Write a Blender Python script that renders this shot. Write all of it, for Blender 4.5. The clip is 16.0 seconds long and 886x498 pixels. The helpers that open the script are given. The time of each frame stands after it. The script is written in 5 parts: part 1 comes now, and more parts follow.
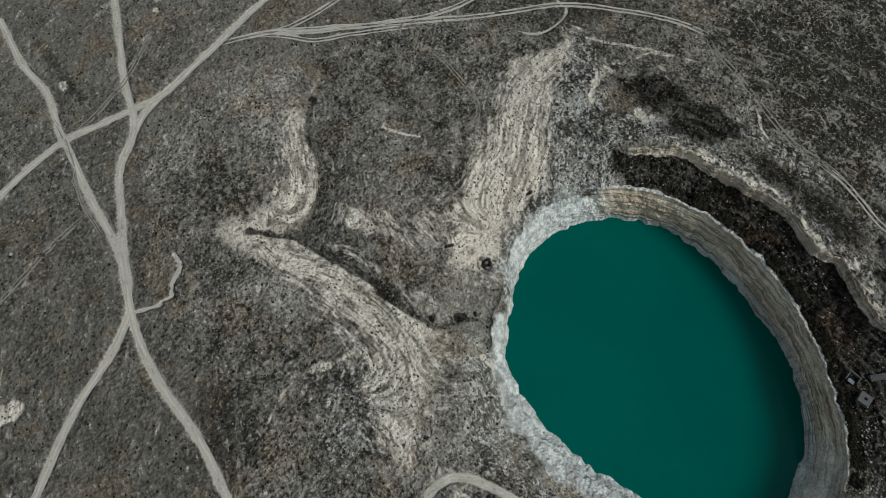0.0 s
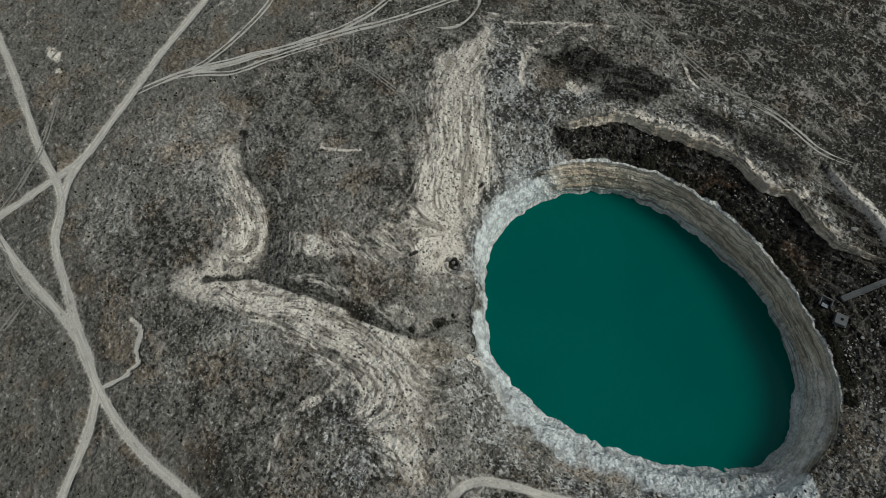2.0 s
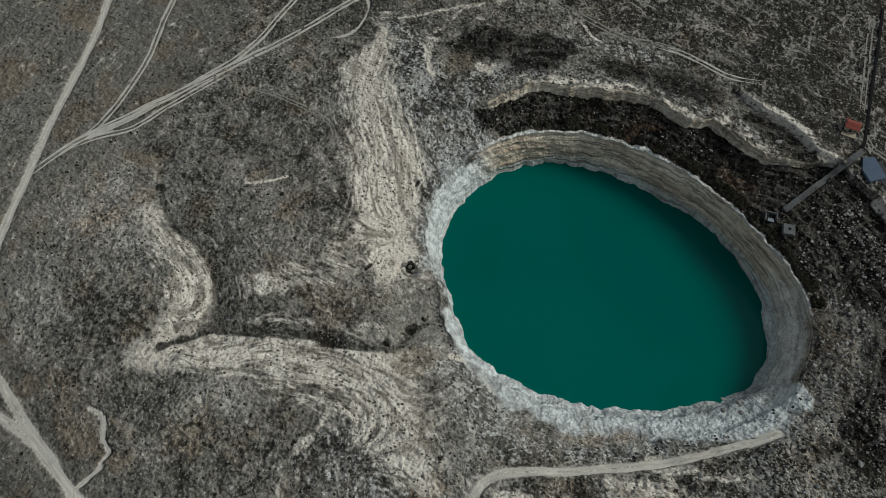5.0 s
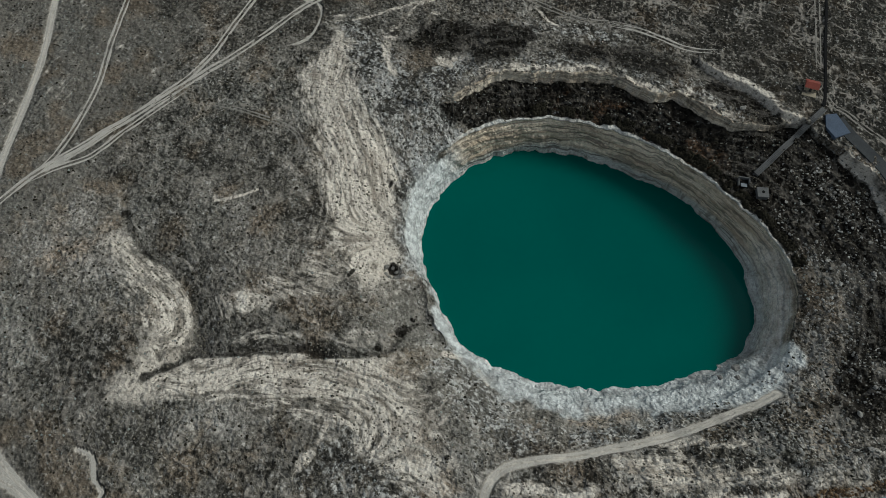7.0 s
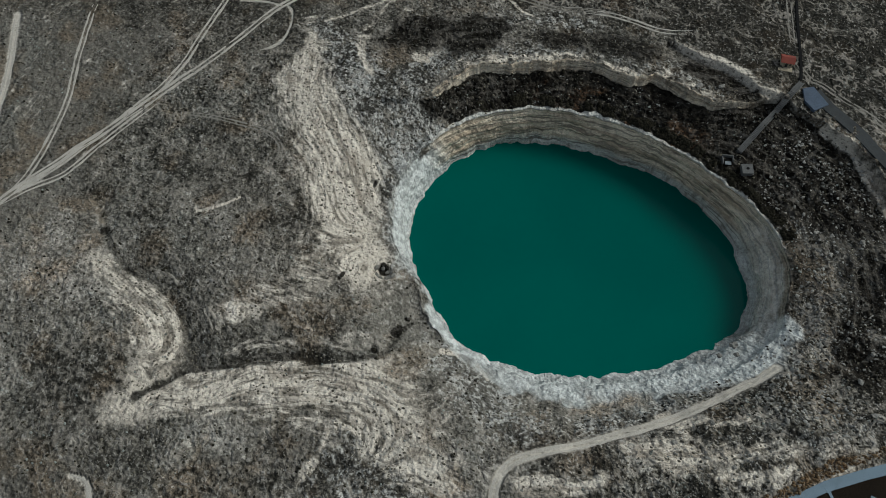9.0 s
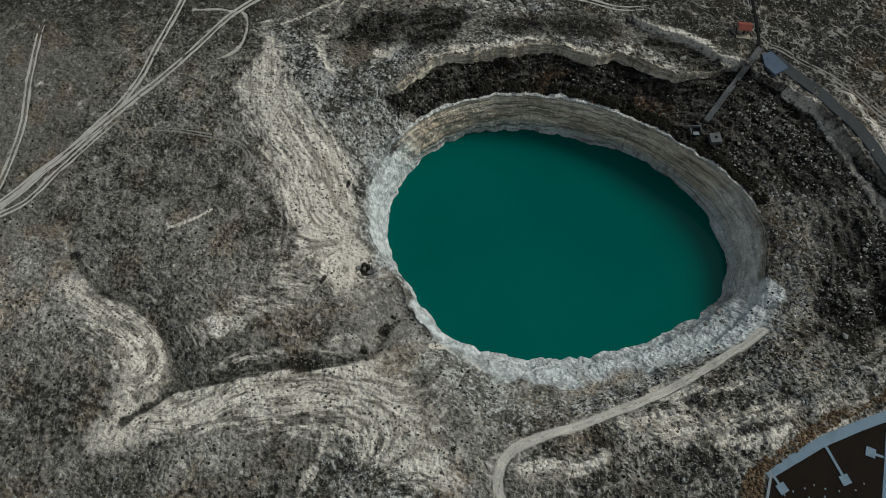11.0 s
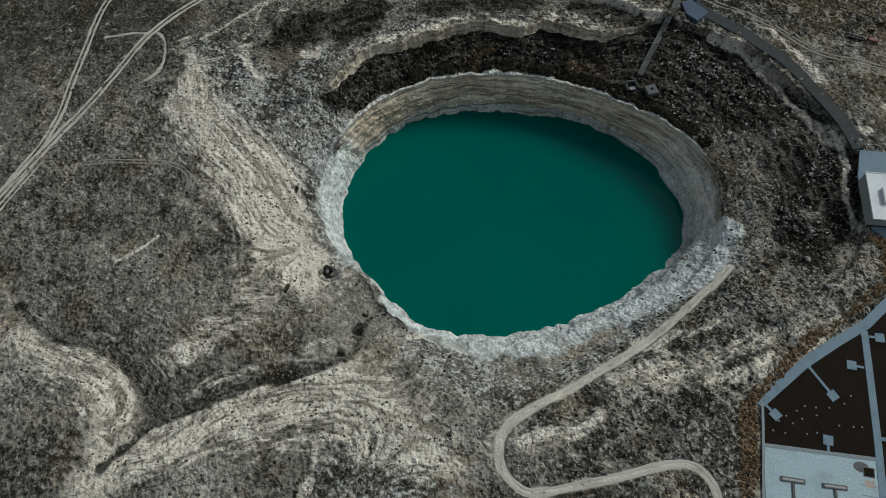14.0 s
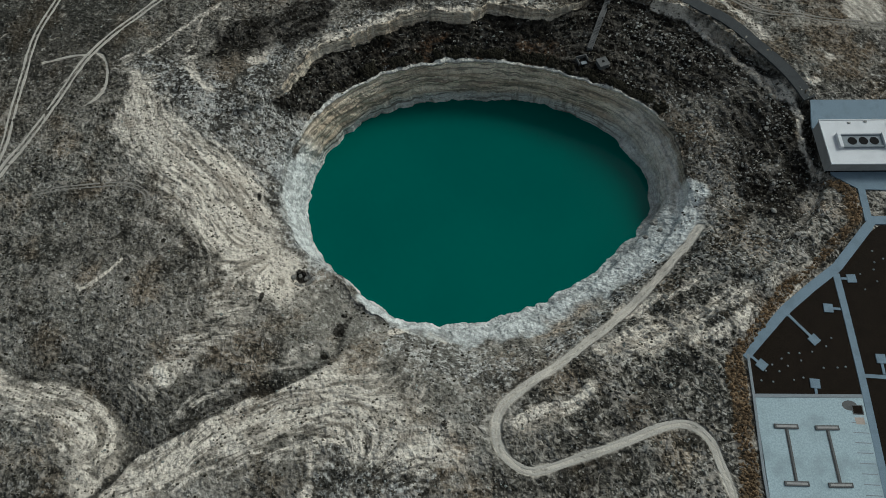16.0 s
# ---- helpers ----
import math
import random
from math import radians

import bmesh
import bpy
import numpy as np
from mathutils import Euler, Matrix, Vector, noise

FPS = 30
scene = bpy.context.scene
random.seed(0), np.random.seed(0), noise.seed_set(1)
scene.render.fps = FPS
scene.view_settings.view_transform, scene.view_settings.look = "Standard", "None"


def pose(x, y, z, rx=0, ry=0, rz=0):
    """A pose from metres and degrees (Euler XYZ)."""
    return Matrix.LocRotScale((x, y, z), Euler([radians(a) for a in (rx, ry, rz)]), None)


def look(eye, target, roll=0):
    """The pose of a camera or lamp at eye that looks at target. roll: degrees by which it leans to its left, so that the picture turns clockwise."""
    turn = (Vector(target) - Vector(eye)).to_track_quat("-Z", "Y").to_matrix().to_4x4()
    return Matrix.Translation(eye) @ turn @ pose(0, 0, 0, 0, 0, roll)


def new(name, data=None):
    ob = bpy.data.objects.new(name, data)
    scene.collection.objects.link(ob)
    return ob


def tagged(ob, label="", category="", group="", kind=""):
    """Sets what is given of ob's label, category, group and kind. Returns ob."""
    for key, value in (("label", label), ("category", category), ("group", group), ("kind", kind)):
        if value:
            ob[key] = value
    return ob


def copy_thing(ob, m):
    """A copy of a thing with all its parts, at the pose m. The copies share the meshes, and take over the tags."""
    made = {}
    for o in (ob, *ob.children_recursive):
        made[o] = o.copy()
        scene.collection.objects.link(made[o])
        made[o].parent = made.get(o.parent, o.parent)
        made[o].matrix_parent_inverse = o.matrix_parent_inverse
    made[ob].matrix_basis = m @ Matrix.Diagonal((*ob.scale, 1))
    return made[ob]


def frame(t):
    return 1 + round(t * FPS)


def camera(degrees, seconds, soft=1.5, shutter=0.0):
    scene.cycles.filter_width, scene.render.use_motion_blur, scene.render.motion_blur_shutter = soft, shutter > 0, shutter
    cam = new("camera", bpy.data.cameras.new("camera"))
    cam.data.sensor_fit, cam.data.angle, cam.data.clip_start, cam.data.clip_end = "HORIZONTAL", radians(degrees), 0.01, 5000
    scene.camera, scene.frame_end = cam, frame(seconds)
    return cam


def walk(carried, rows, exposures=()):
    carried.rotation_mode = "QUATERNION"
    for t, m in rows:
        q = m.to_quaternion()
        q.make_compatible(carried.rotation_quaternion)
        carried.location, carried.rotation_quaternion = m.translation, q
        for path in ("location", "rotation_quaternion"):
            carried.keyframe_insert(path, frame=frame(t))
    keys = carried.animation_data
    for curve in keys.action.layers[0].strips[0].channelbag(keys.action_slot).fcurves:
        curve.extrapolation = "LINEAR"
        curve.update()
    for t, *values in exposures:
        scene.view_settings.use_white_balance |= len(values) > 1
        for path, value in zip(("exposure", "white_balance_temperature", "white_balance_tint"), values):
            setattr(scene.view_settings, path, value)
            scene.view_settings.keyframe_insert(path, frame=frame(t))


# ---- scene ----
# ---------------------------------------------------------------- camera
cam = camera(63.64, 16.0, soft=0.7)
# seconds, place, heading, tilt from straight down, lean
PATH = [
    (0, 36.85, -67.32, 210.33, 63.35, 23.78, 0.89),
    (0.5, 35.45, -68.46, 209.58, 60.06, 23.86, 0.48),
    (1, 34.07, -69.56, 208.71, 56.84, 23.92, 0.11),
    (1.5, 32.65, -70.88, 207.74, 54.37, 24.02, 0.03),
    (2, 31.29, -72.44, 206.80, 51.91, 24.13, -0.03),
    (2.5, 30.09, -73.70, 205.82, 49.01, 24.25, -0.18),
    (3, 28.92, -74.91, 204.86, 46.56, 24.37, -0.24),
    (3.5, 27.78, -76.08, 203.83, 44.05, 24.47, -0.27),
    (4, 26.64, -77.31, 202.76, 41.56, 24.61, -0.30),
    (6.5, 21.55, -82.89, 197.46, 31.53, 25.33, -0.07),
    (7, 20.47, -84.05, 196.32, 30.07, 25.47, 0.06),
    (7.5, 19.48, -85.04, 195.16, 28.79, 25.62, 0.19),
    (8, 18.70, -85.85, 194.14, 27.68, 25.74, 0.23),
    (8.5, 18.08, -86.46, 193.27, 26.75, 25.85, 0.18),
    (9, 17.37, -87.00, 192.42, 25.79, 25.88, 0.20),
    (11.5, 13.93, -89.39, 189.49, 18.58, 25.76, -0.04),
    (12, 13.37, -90.22, 188.40, 16.93, 25.88, -0.15),
    (12.5, 12.95, -91.37, 187.19, 15.22, 26.07, -0.25),
    (13, 12.52, -92.48, 186.16, 13.71, 26.24, -0.34),
    (13.5, 12.15, -93.54, 185.08, 12.20, 26.39, -0.48),
    (14, 11.70, -94.48, 184.02, 10.72, 26.51, -0.60),
    (14.5, 11.21, -95.38, 183.18, 9.10, 26.62, -0.71),
    (15, 10.49, -96.29, 182.14, 7.49, 26.72, -0.77),
    (15.5, 9.75, -97.18, 181.06, 5.78, 26.83, -0.80),
    (16, 8.92, -97.94, 180.20, 3.99, 26.89, -0.93),
]
walk(cam, [(t, pose(x, y, z, 0, 0, yaw) @ pose(0, 0, 0, tilt) @ pose(0, 0, 0, 0, 0, lean)) for t, x, y, z, yaw, tilt, lean in PATH],
     exposures=[(0.0, 0.21, 6040, 2), (8.0, 0.13, 6030, 2), (16.0, 0.18, 5990, 0)])

# ---------------------------------------------------------------- light
SUN_AZIMUTH, SUN_HEIGHT = 42.0, 42.0          # degrees: from +x towards +y, above the horizon
world = bpy.data.worlds.new("sky")
scene.world = world
world.use_nodes = True
wn = world.node_tree
sky = wn.nodes.new("ShaderNodeTexSky")
sky.sky_type, sky.sun_disc = "NISHITA", False
sky.sun_elevation, sky.sun_rotation = radians(SUN_HEIGHT), radians(90 - SUN_AZIMUTH)
sky.air_density, sky.dust_density, sky.ozone_density = 1.0, 3.0, 1.0
cloud = wn.nodes.new("ShaderNodeHueSaturation")       # thin even cloud takes most of the blue
cloud.inputs["Saturation"].default_value = 0.4
wn.links.new(sky.outputs[0], cloud.inputs["Color"])
wn.links.new(cloud.outputs[0], wn.nodes["Background"].inputs[0])
wn.nodes["Background"].inputs[1].default_value = 0.076
sun = new("sun", bpy.data.lights.new("sun", "SUN"))
sun.data.energy, sun.data.angle, sun.data.color = 1.45, radians(18), (1.0, 0.95, 0.88)
ca, ch = radians(SUN_AZIMUTH), radians(SUN_HEIGHT)
sun.matrix_world = look((0, 0, 300), (-300 * math.cos(ca), -300 * math.sin(ca), 300 - 300 * math.tan(ch)))

# ---------------------------------------------------------------- small noise and curve tools
_rng = np.random.RandomState(7)
LATTICE = _rng.rand(512, 512).astype(np.float32)


def value_noise(x, y, seed=0):
    x, y = x + 37.7 * seed, y + 91.3 * seed
    i, j = np.floor(x).astype(np.int64), np.floor(y).astype(np.int64)
    u, v = x - i, y - j
    u, v = u * u * (3 - 2 * u), v * v * (3 - 2 * v)
    a, b = LATTICE[i % 512, j % 512], LATTICE[(i + 1) % 512, j % 512]
    c, d = LATTICE[i % 512, (j + 1) % 512], LATTICE[(i + 1) % 512, (j + 1) % 512]
    return (a + (b - a) * u) * (1 - v) + (c + (d - c) * u) * v


def fbm(x, y, size, octaves=4, seed=0):
    """Layered noise about zero; size: metres of the coarsest layer."""
    out, amp = np.zeros(np.shape(x)), 0.5
    for k in range(octaves):
        out = out + amp * (2 * value_noise(x / size, y / size, seed + k) - 1)
        size, amp = size * 0.5, amp * 0.55
    return out


def smooth(a, b, v):
    s = np.clip((v - a) / (b - a), 0, 1)
    return s * s * (3 - 2 * s)


def curve(points, step=1.0):
    """A smooth line through the points, one place each step metres."""
    p = np.array(points, float)
    q = np.vstack([2 * p[0] - p[1], p, 2 * p[-1] - p[-2]])
    out = []
    for k in range(1, len(q) - 2):
        n = max(2, int(np.linalg.norm(q[k + 1] - q[k]) / step))
        s = np.arange(n)[:, None] / n
        a, b, c, d = q[k - 1 : k + 3]
        out.append(0.5 * (2 * b + (c - a) * s + (2 * a - 5 * b + 4 * c - d) * s**2 + (3 * b - a - 3 * c + d) * s**3))
    return np.vstack(out + [p[-1:]])


def distance(x, y, points, reach):
    """Distance to a line of points and how far along it (0 to 1); past reach it is only 'reach'."""
    p = np.array(points, float)
    d, along = np.full(x.shape, float(reach)), np.zeros(x.shape)
    near = np.nonzero((x > p[:, 0].min() - reach) & (x < p[:, 0].max() + reach) & (y > p[:, 1].min() - reach) & (y < p[:, 1].max() + reach))
    xs, ys = x[near], y[near]
    best, where = np.full(xs.shape, float(reach)), np.zeros(xs.shape)
    for k in range(len(p) - 1):
        a, e = p[k], p[k + 1] - p[k]
        s = np.clip(((xs - a[0]) * e[0] + (ys - a[1]) * e[1]) / max(e @ e, 1e-9), 0, 1)
        dk = np.hypot(xs - a[0] - s * e[0], ys - a[1] - s * e[1])
        m = dk < best
        best[m], where[m] = dk[m], (k + s[m]) / (len(p) - 1)
    d[near], along[near] = best, where
    return d, along


# ---------------------------------------------------------------- plan of the sinkhole: one value every ten degrees, from west round by south
CX, CY, WATER_Z = 10.2, 21.5, -25.0
SHORE = [54.1, 53.4, 51.9, 49.8, 46.3, 46.0, 45.6, 43.8, 42.2, 40.8, 39.6, 39.1, 39.5, 40.2, 41.7, 44.3, 47.1, 52.0,
         58.1, 59.8, 59.6, 57.8, 55.4, 52.9, 50.1, 47.9, 46.2, 44.7, 44.9, 46.2, 47.5, 49.2, 51.0, 52.6, 53.5, 54.1]
BRINK = [59.5, 59.5, 58.0, 54.5, 50.5, 51.0, 51.3, 51.6, 51.5, 53.0, 52.3, 52.0, 51.7, 52.2, 53.2, 55.5, 59.0, 63.5,
         67.0, 67.0, 67.0, 64.8, 59.3, 55.3, 52.3, 50.3, 49.1, 48.6, 48.8, 49.5, 50.9, 52.6, 54.0, 55.6, 57.6, 59.0]
BRINK_Z = [-9, -9, -9, -10, -11, -12, -12.5, -12.5, -12.5, -12.5, -12.5, -12.5, -13, -13, -13, -13, -13, -13,
           -11, -9.5, -9, -9, -9, -9, -9, -9, -9, -9, -9, -9, -9, -9, -9, -9, -9, -9]
LEDGE = [90, 92, 95, 95, 90, 85, 80, 78, 78, 78, 76, 74, 74, 76, 78, 82, 86, 94,
         104, 106, 106, 102, 99, 94, 89, 73, 65.5, 65.5, 68, 68.3, 68.7, 69, 70.7, 71.5, 72, 82]
LEDGE_Z = [-0.3] * 17 + [-1, -2, -3, -3.6, -3.8, -3.8, -3.6, -1.9] + [-3.9] * 8 + [-3.6, -2.6, -0.8]


def ring(values, spread=5.0):
    """The values round the hole as a smooth periodic table, every tenth of a degree."""
    fine = np.interp(np.arange(3600) / 10, np.arange(37) * 10, list(values) + [values[0]])
    k = np.exp(-0.5 * (np.arange(-120, 121) / (spread * 10)) ** 2)
    return np.convolve(np.r_[fine[-120:], fine, fine[:120]], k / k.sum(), "valid")


RINGS = {n: ring(v, s) for n, v, s in (("shore", SHORE, 3.5), ("brink", BRINK, 3.0), ("brink_z", BRINK_Z, 5), ("ledge", LEDGE, 3.5), ("ledge_z", LEDGE_Z, 5))}
deg = np.radians(np.arange(3600) / 10)
for n, size, amp, seed in (("shore", 5.0, 1.5, 21), ("brink", 4.0, 1.1, 31), ("ledge", 9.0, 4.0, 41)):
    RINGS[n + "_smooth"] = RINGS[n]
    RINGS[n] = RINGS[n] + amp * fbm(60 * np.cos(deg) + 300, 60 * np.sin(deg) + 300, size, 5, seed)
# the ledge's own headlands and bays: degrees and metres from the middle
LEDGE_BAYS = [(62, 80), (64, 76), (66, 72), (69, 68.6), (73, 67), (79, 66), (85, 66.6), (88, 66.8), (90, 64), (93, 62), (98, 62.4), (103, 64), (108, 64.8), (113, 64.2),
              (120, 63.5), (126, 64.3), (132, 65.5), (139, 68), (144, 69), (148, 67.8), (156, 68), (160, 69.4), (166, 72)]
bay_angle = np.arange(3600) / 10 - 180
bay = np.interp(bay_angle, [p[0] for p in LEDGE_BAYS], [p[1] for p in LEDGE_BAYS]) + 1.1 * fbm(80 * np.cos(deg) + 300, 80 * np.sin(deg) + 300, 4.0, 4, 44)
within = smooth(60, 65, bay_angle) * (1 - smooth(163, 168, bay_angle))
RINGS["ledge"] = RINGS["ledge"] * (1 - within) + bay * within
RINGS["brink"] = np.maximum(RINGS["brink"], RINGS["shore"] + 0.7)


def table(name, angle):
    a = (np.degrees(angle) + 180) % 360 * 10
    i = np.floor(a).astype(int) % 3600
    return RINGS[name][i] + (a - np.floor(a)) * (RINGS[name][(i + 1) % 3600] - RINGS[name][i])


# gullies, pale slopes and tracks, in metres on the plan
GULLY_HEAD = curve([(-118, -42), (-107, -49), (-97, -49), (-88, -51), (-81, -56), (-72, -64)])
GULLY_SPUR = curve([(-79, -80), (-75, -73), (-72, -65)])
GULLY_MAIN = curve([(-72, -64), (-68, -65), (-57, -57), (-48, -51), (-37, -47), (-30, -42), (-25, -37), (-24, -28), (-21, -17)])
UPPER_GULLY = curve([(-128, -28), (-124, -36), (-118, -42)])
SLOPE_NORTH = curve([(-104, 56), (-98, 46), (-90.5, 30), (-80, 20), (-69.5, 13), (-60, 2), (-51.5, -9.5), (-44, -17.5), (-36, -22)])
SLOPE_SOUTH = curve([(-86, -91), (-81, -85), (-74, -78), (-65, -70), (-50.5, -62), (-35.5, -55), (-22, -52.5), (-10, -55.5), (0, -63), (6, -70)])
SLOPE_WEST = curve([(-119, -48), (-116, -49.5), (-105.5, -53), (-94, -56), (-84.5, -61), (-80, -68.5), (-80.5, -79.5)])
HOOK = curve([(-48, -66.5), (-39, -65.5), (-29.5, -63.5), (-27, -66), (-26.5, -72.5), (-27.5, -81), (-24.5, -88.5), (-18.5, -95.5)])
SECOND_LEDGE = curve([(15, 105.5), (20.5, 104), (26, 103), (33, 103), (38, 102), (42.5, 100), (47.5, 98), (52.5, 99)])
EAST_OUTCROP = curve([(48, -36), (53, -32), (61, -26.5), (72, -21), (82, -16.5), (92, -12.5), (101, -6)])
EAST_RIDGE = curve([(84, -30), (90, -25), (97, -19), (102, -14)])
ROAD_LIP = curve([(70, 93), (81, 88.5), (88, 81), (95, 72), (103, 63.5), (109, 55)])
ROAD_LINE = [(63.5, 104.3), (69.7, 100.2), (82, 93.2), (94, 83.6), (103, 73.2), (110.4, 62.2), (115.0, 52.2)]
TERRACE_LIP = curve([(108.5, 61), (111.3, 54), (112.2, 48), (111.3, 41), (111.8, 33), (113.3, 25)])
ROAD_BANK = curve([(84, 99), (93, 94.5), (100, 85), (106, 76)])
# centre line, half width, ruts apart (0: one worn band)
TRACKS = [
    ([(-230, -139), (-201, -134), (-177, -131), (-161, -126), (-144, -126), (-136, -125), (-113, -123), (-92, -120), (-77, -121), (-67, -122)], 1.6, 0),
    ([(-69, -122), (-59, -130), (-47, -144), (-38, -152), (-27, -161), (-12, -174)], 1.7, 0),
    ([(-69, -122), (-55, -122), (-41, -120), (-22, -115), (-4, -113), (20, -111)], 1.7, 0),
    ([(-230, -88), (-193, -93), (-176, -96), (-153, -100), (-139, -101), (-130, -104), (-120, -111), (-105, -115), (-91, -118), (-79, -120), (-70, -122)], 1.6, 0),
    ([(-120, -162), (-127, -150), (-134, -137), (-139, -125), (-140, -114), (-141, -103), (-143, -89), (-151, -74), (-158, -61), (-166, -47), (-172, -34), (-184, -10), (-200, 14)], 1.7, 0),
    ([(-130, -104), (-138, -97), (-143, -89)], 1.5, 0),
    ([(-156, -65), (-153, -47), (-145, -24), (-137, -2), (-126, 29), (-118, 58), (-106, 78), (-93, 93), (-82, 101)], 0.75, 1.9),
    ([(-82, 101), (-75, 99), (-62, 100), (-46, 100), (-29, 101), (-16, 106), (1, 108)], 0.4, 1.9),
    ([(-153, -47), (-152, -41), (-153, -31), (-158, -13), (-168, 8), (-178, 30)], 0.6, 1.8),
    ([(-153, -47), (-145, -27), (-138, -2), (-134, 18), (-137, 48), (-138, 67), (-134, 90)], 0.6, 1.8),
    ([(-153, -49), (-148, -40), (-142, -31), (-138, -15), (-133, 4)], 0.5, 1.6),
    ([(-172, -84), (-155, -99), (-147, -110), (-140, -122)], 0.35, 1.4),
    ([(-80, -172), (-89, -158), (-100, -141), (-108, -126)], 0.3, 1.4),
    ([(-158, -130), (-146, -126), (-131, -125), (-114, -126), (-97, -123)], 0.3, 0.9),
    ([(-132, 55), (-124, 58), (-118, 59)], 0.7, 0),
    ([(-116, 60), (-112.7, 58), (-109.7, 51.4), (-109.4, 44), (-113.7, 38)], 0.55, 0),
    ([(-68, -121), (-67, -113)], 0.9, 0),
    ([(-81.6, -104), (-76.7, -103.7), (-71.8, -108), (-68, -109), (-68, -112.5)], 0.7, 0),
    ([(-124, 4), (-113, 7), (-97, 10), (-88, 8.5), (-84.8, 4), (-87, 0)], 0.3, 1.3),
    ([(79, 9), (75, 3), (72, 0), (64, -10), (54, -21), (44, -30), (35, -38), (26, -45), (20, -51), (18.6, -57), (20, -62), (25, -66), (30, -66), (41, -62), (51, -58), (60, -54), (67, -53), (72, -57), (74, -63), (76, -70), (79, -84)], 1.42, 0),
    ([(52, 117), (60, 109.7), (65.5, 108.6), (79, 104), (91, 99), (101, 92), (108, 89), (119, 88), (133, 86), (160, 84)], 0.41, 1.7),
    ([(38, 163), (41, 153), (47, 136), (52, 120)], 0.41, 1.8),
    ([(-20, 104), (-8, 107), (8, 108), (20, 112)], 0.5, 1.8),
]
TRACK_LINES = [(curve(p, 1.5), half, apart) for p, half, apart in TRACKS]
PALE_SPOTS = [(125, 69.5, 3.8, 1.8), (118, 60, 3.0, 1.5), (-54, -163, 3, 5), (-189, -79, 5, 2.2), (-181, -80.5, 2.4, 1.2), (-162, -120, 2.0, 1.3), (138, 91.5, 7, 4.5), (-75.5, 77.5, 2.6, 1.3), (-62.5, 59.5, 3.4, 2.2), (-60, 62.5, 1.6, 1.2)]
# hollows and cavities, the dark inside them painted onto the soil
DARK_SPOTS = [(-38.8, -13.2, 2.2, 1.7), (-25.5, -29.5, 1.8, 2.6), (-25, -24, 1.3, 1.2), (-28, -38.5, 1.8, 1.4), (-119, -42.4, 1.3, 1.7), (-54.5, 11.3, 1.1, 2.4), (-47.5, -22.5, 0.8, 2.2)]

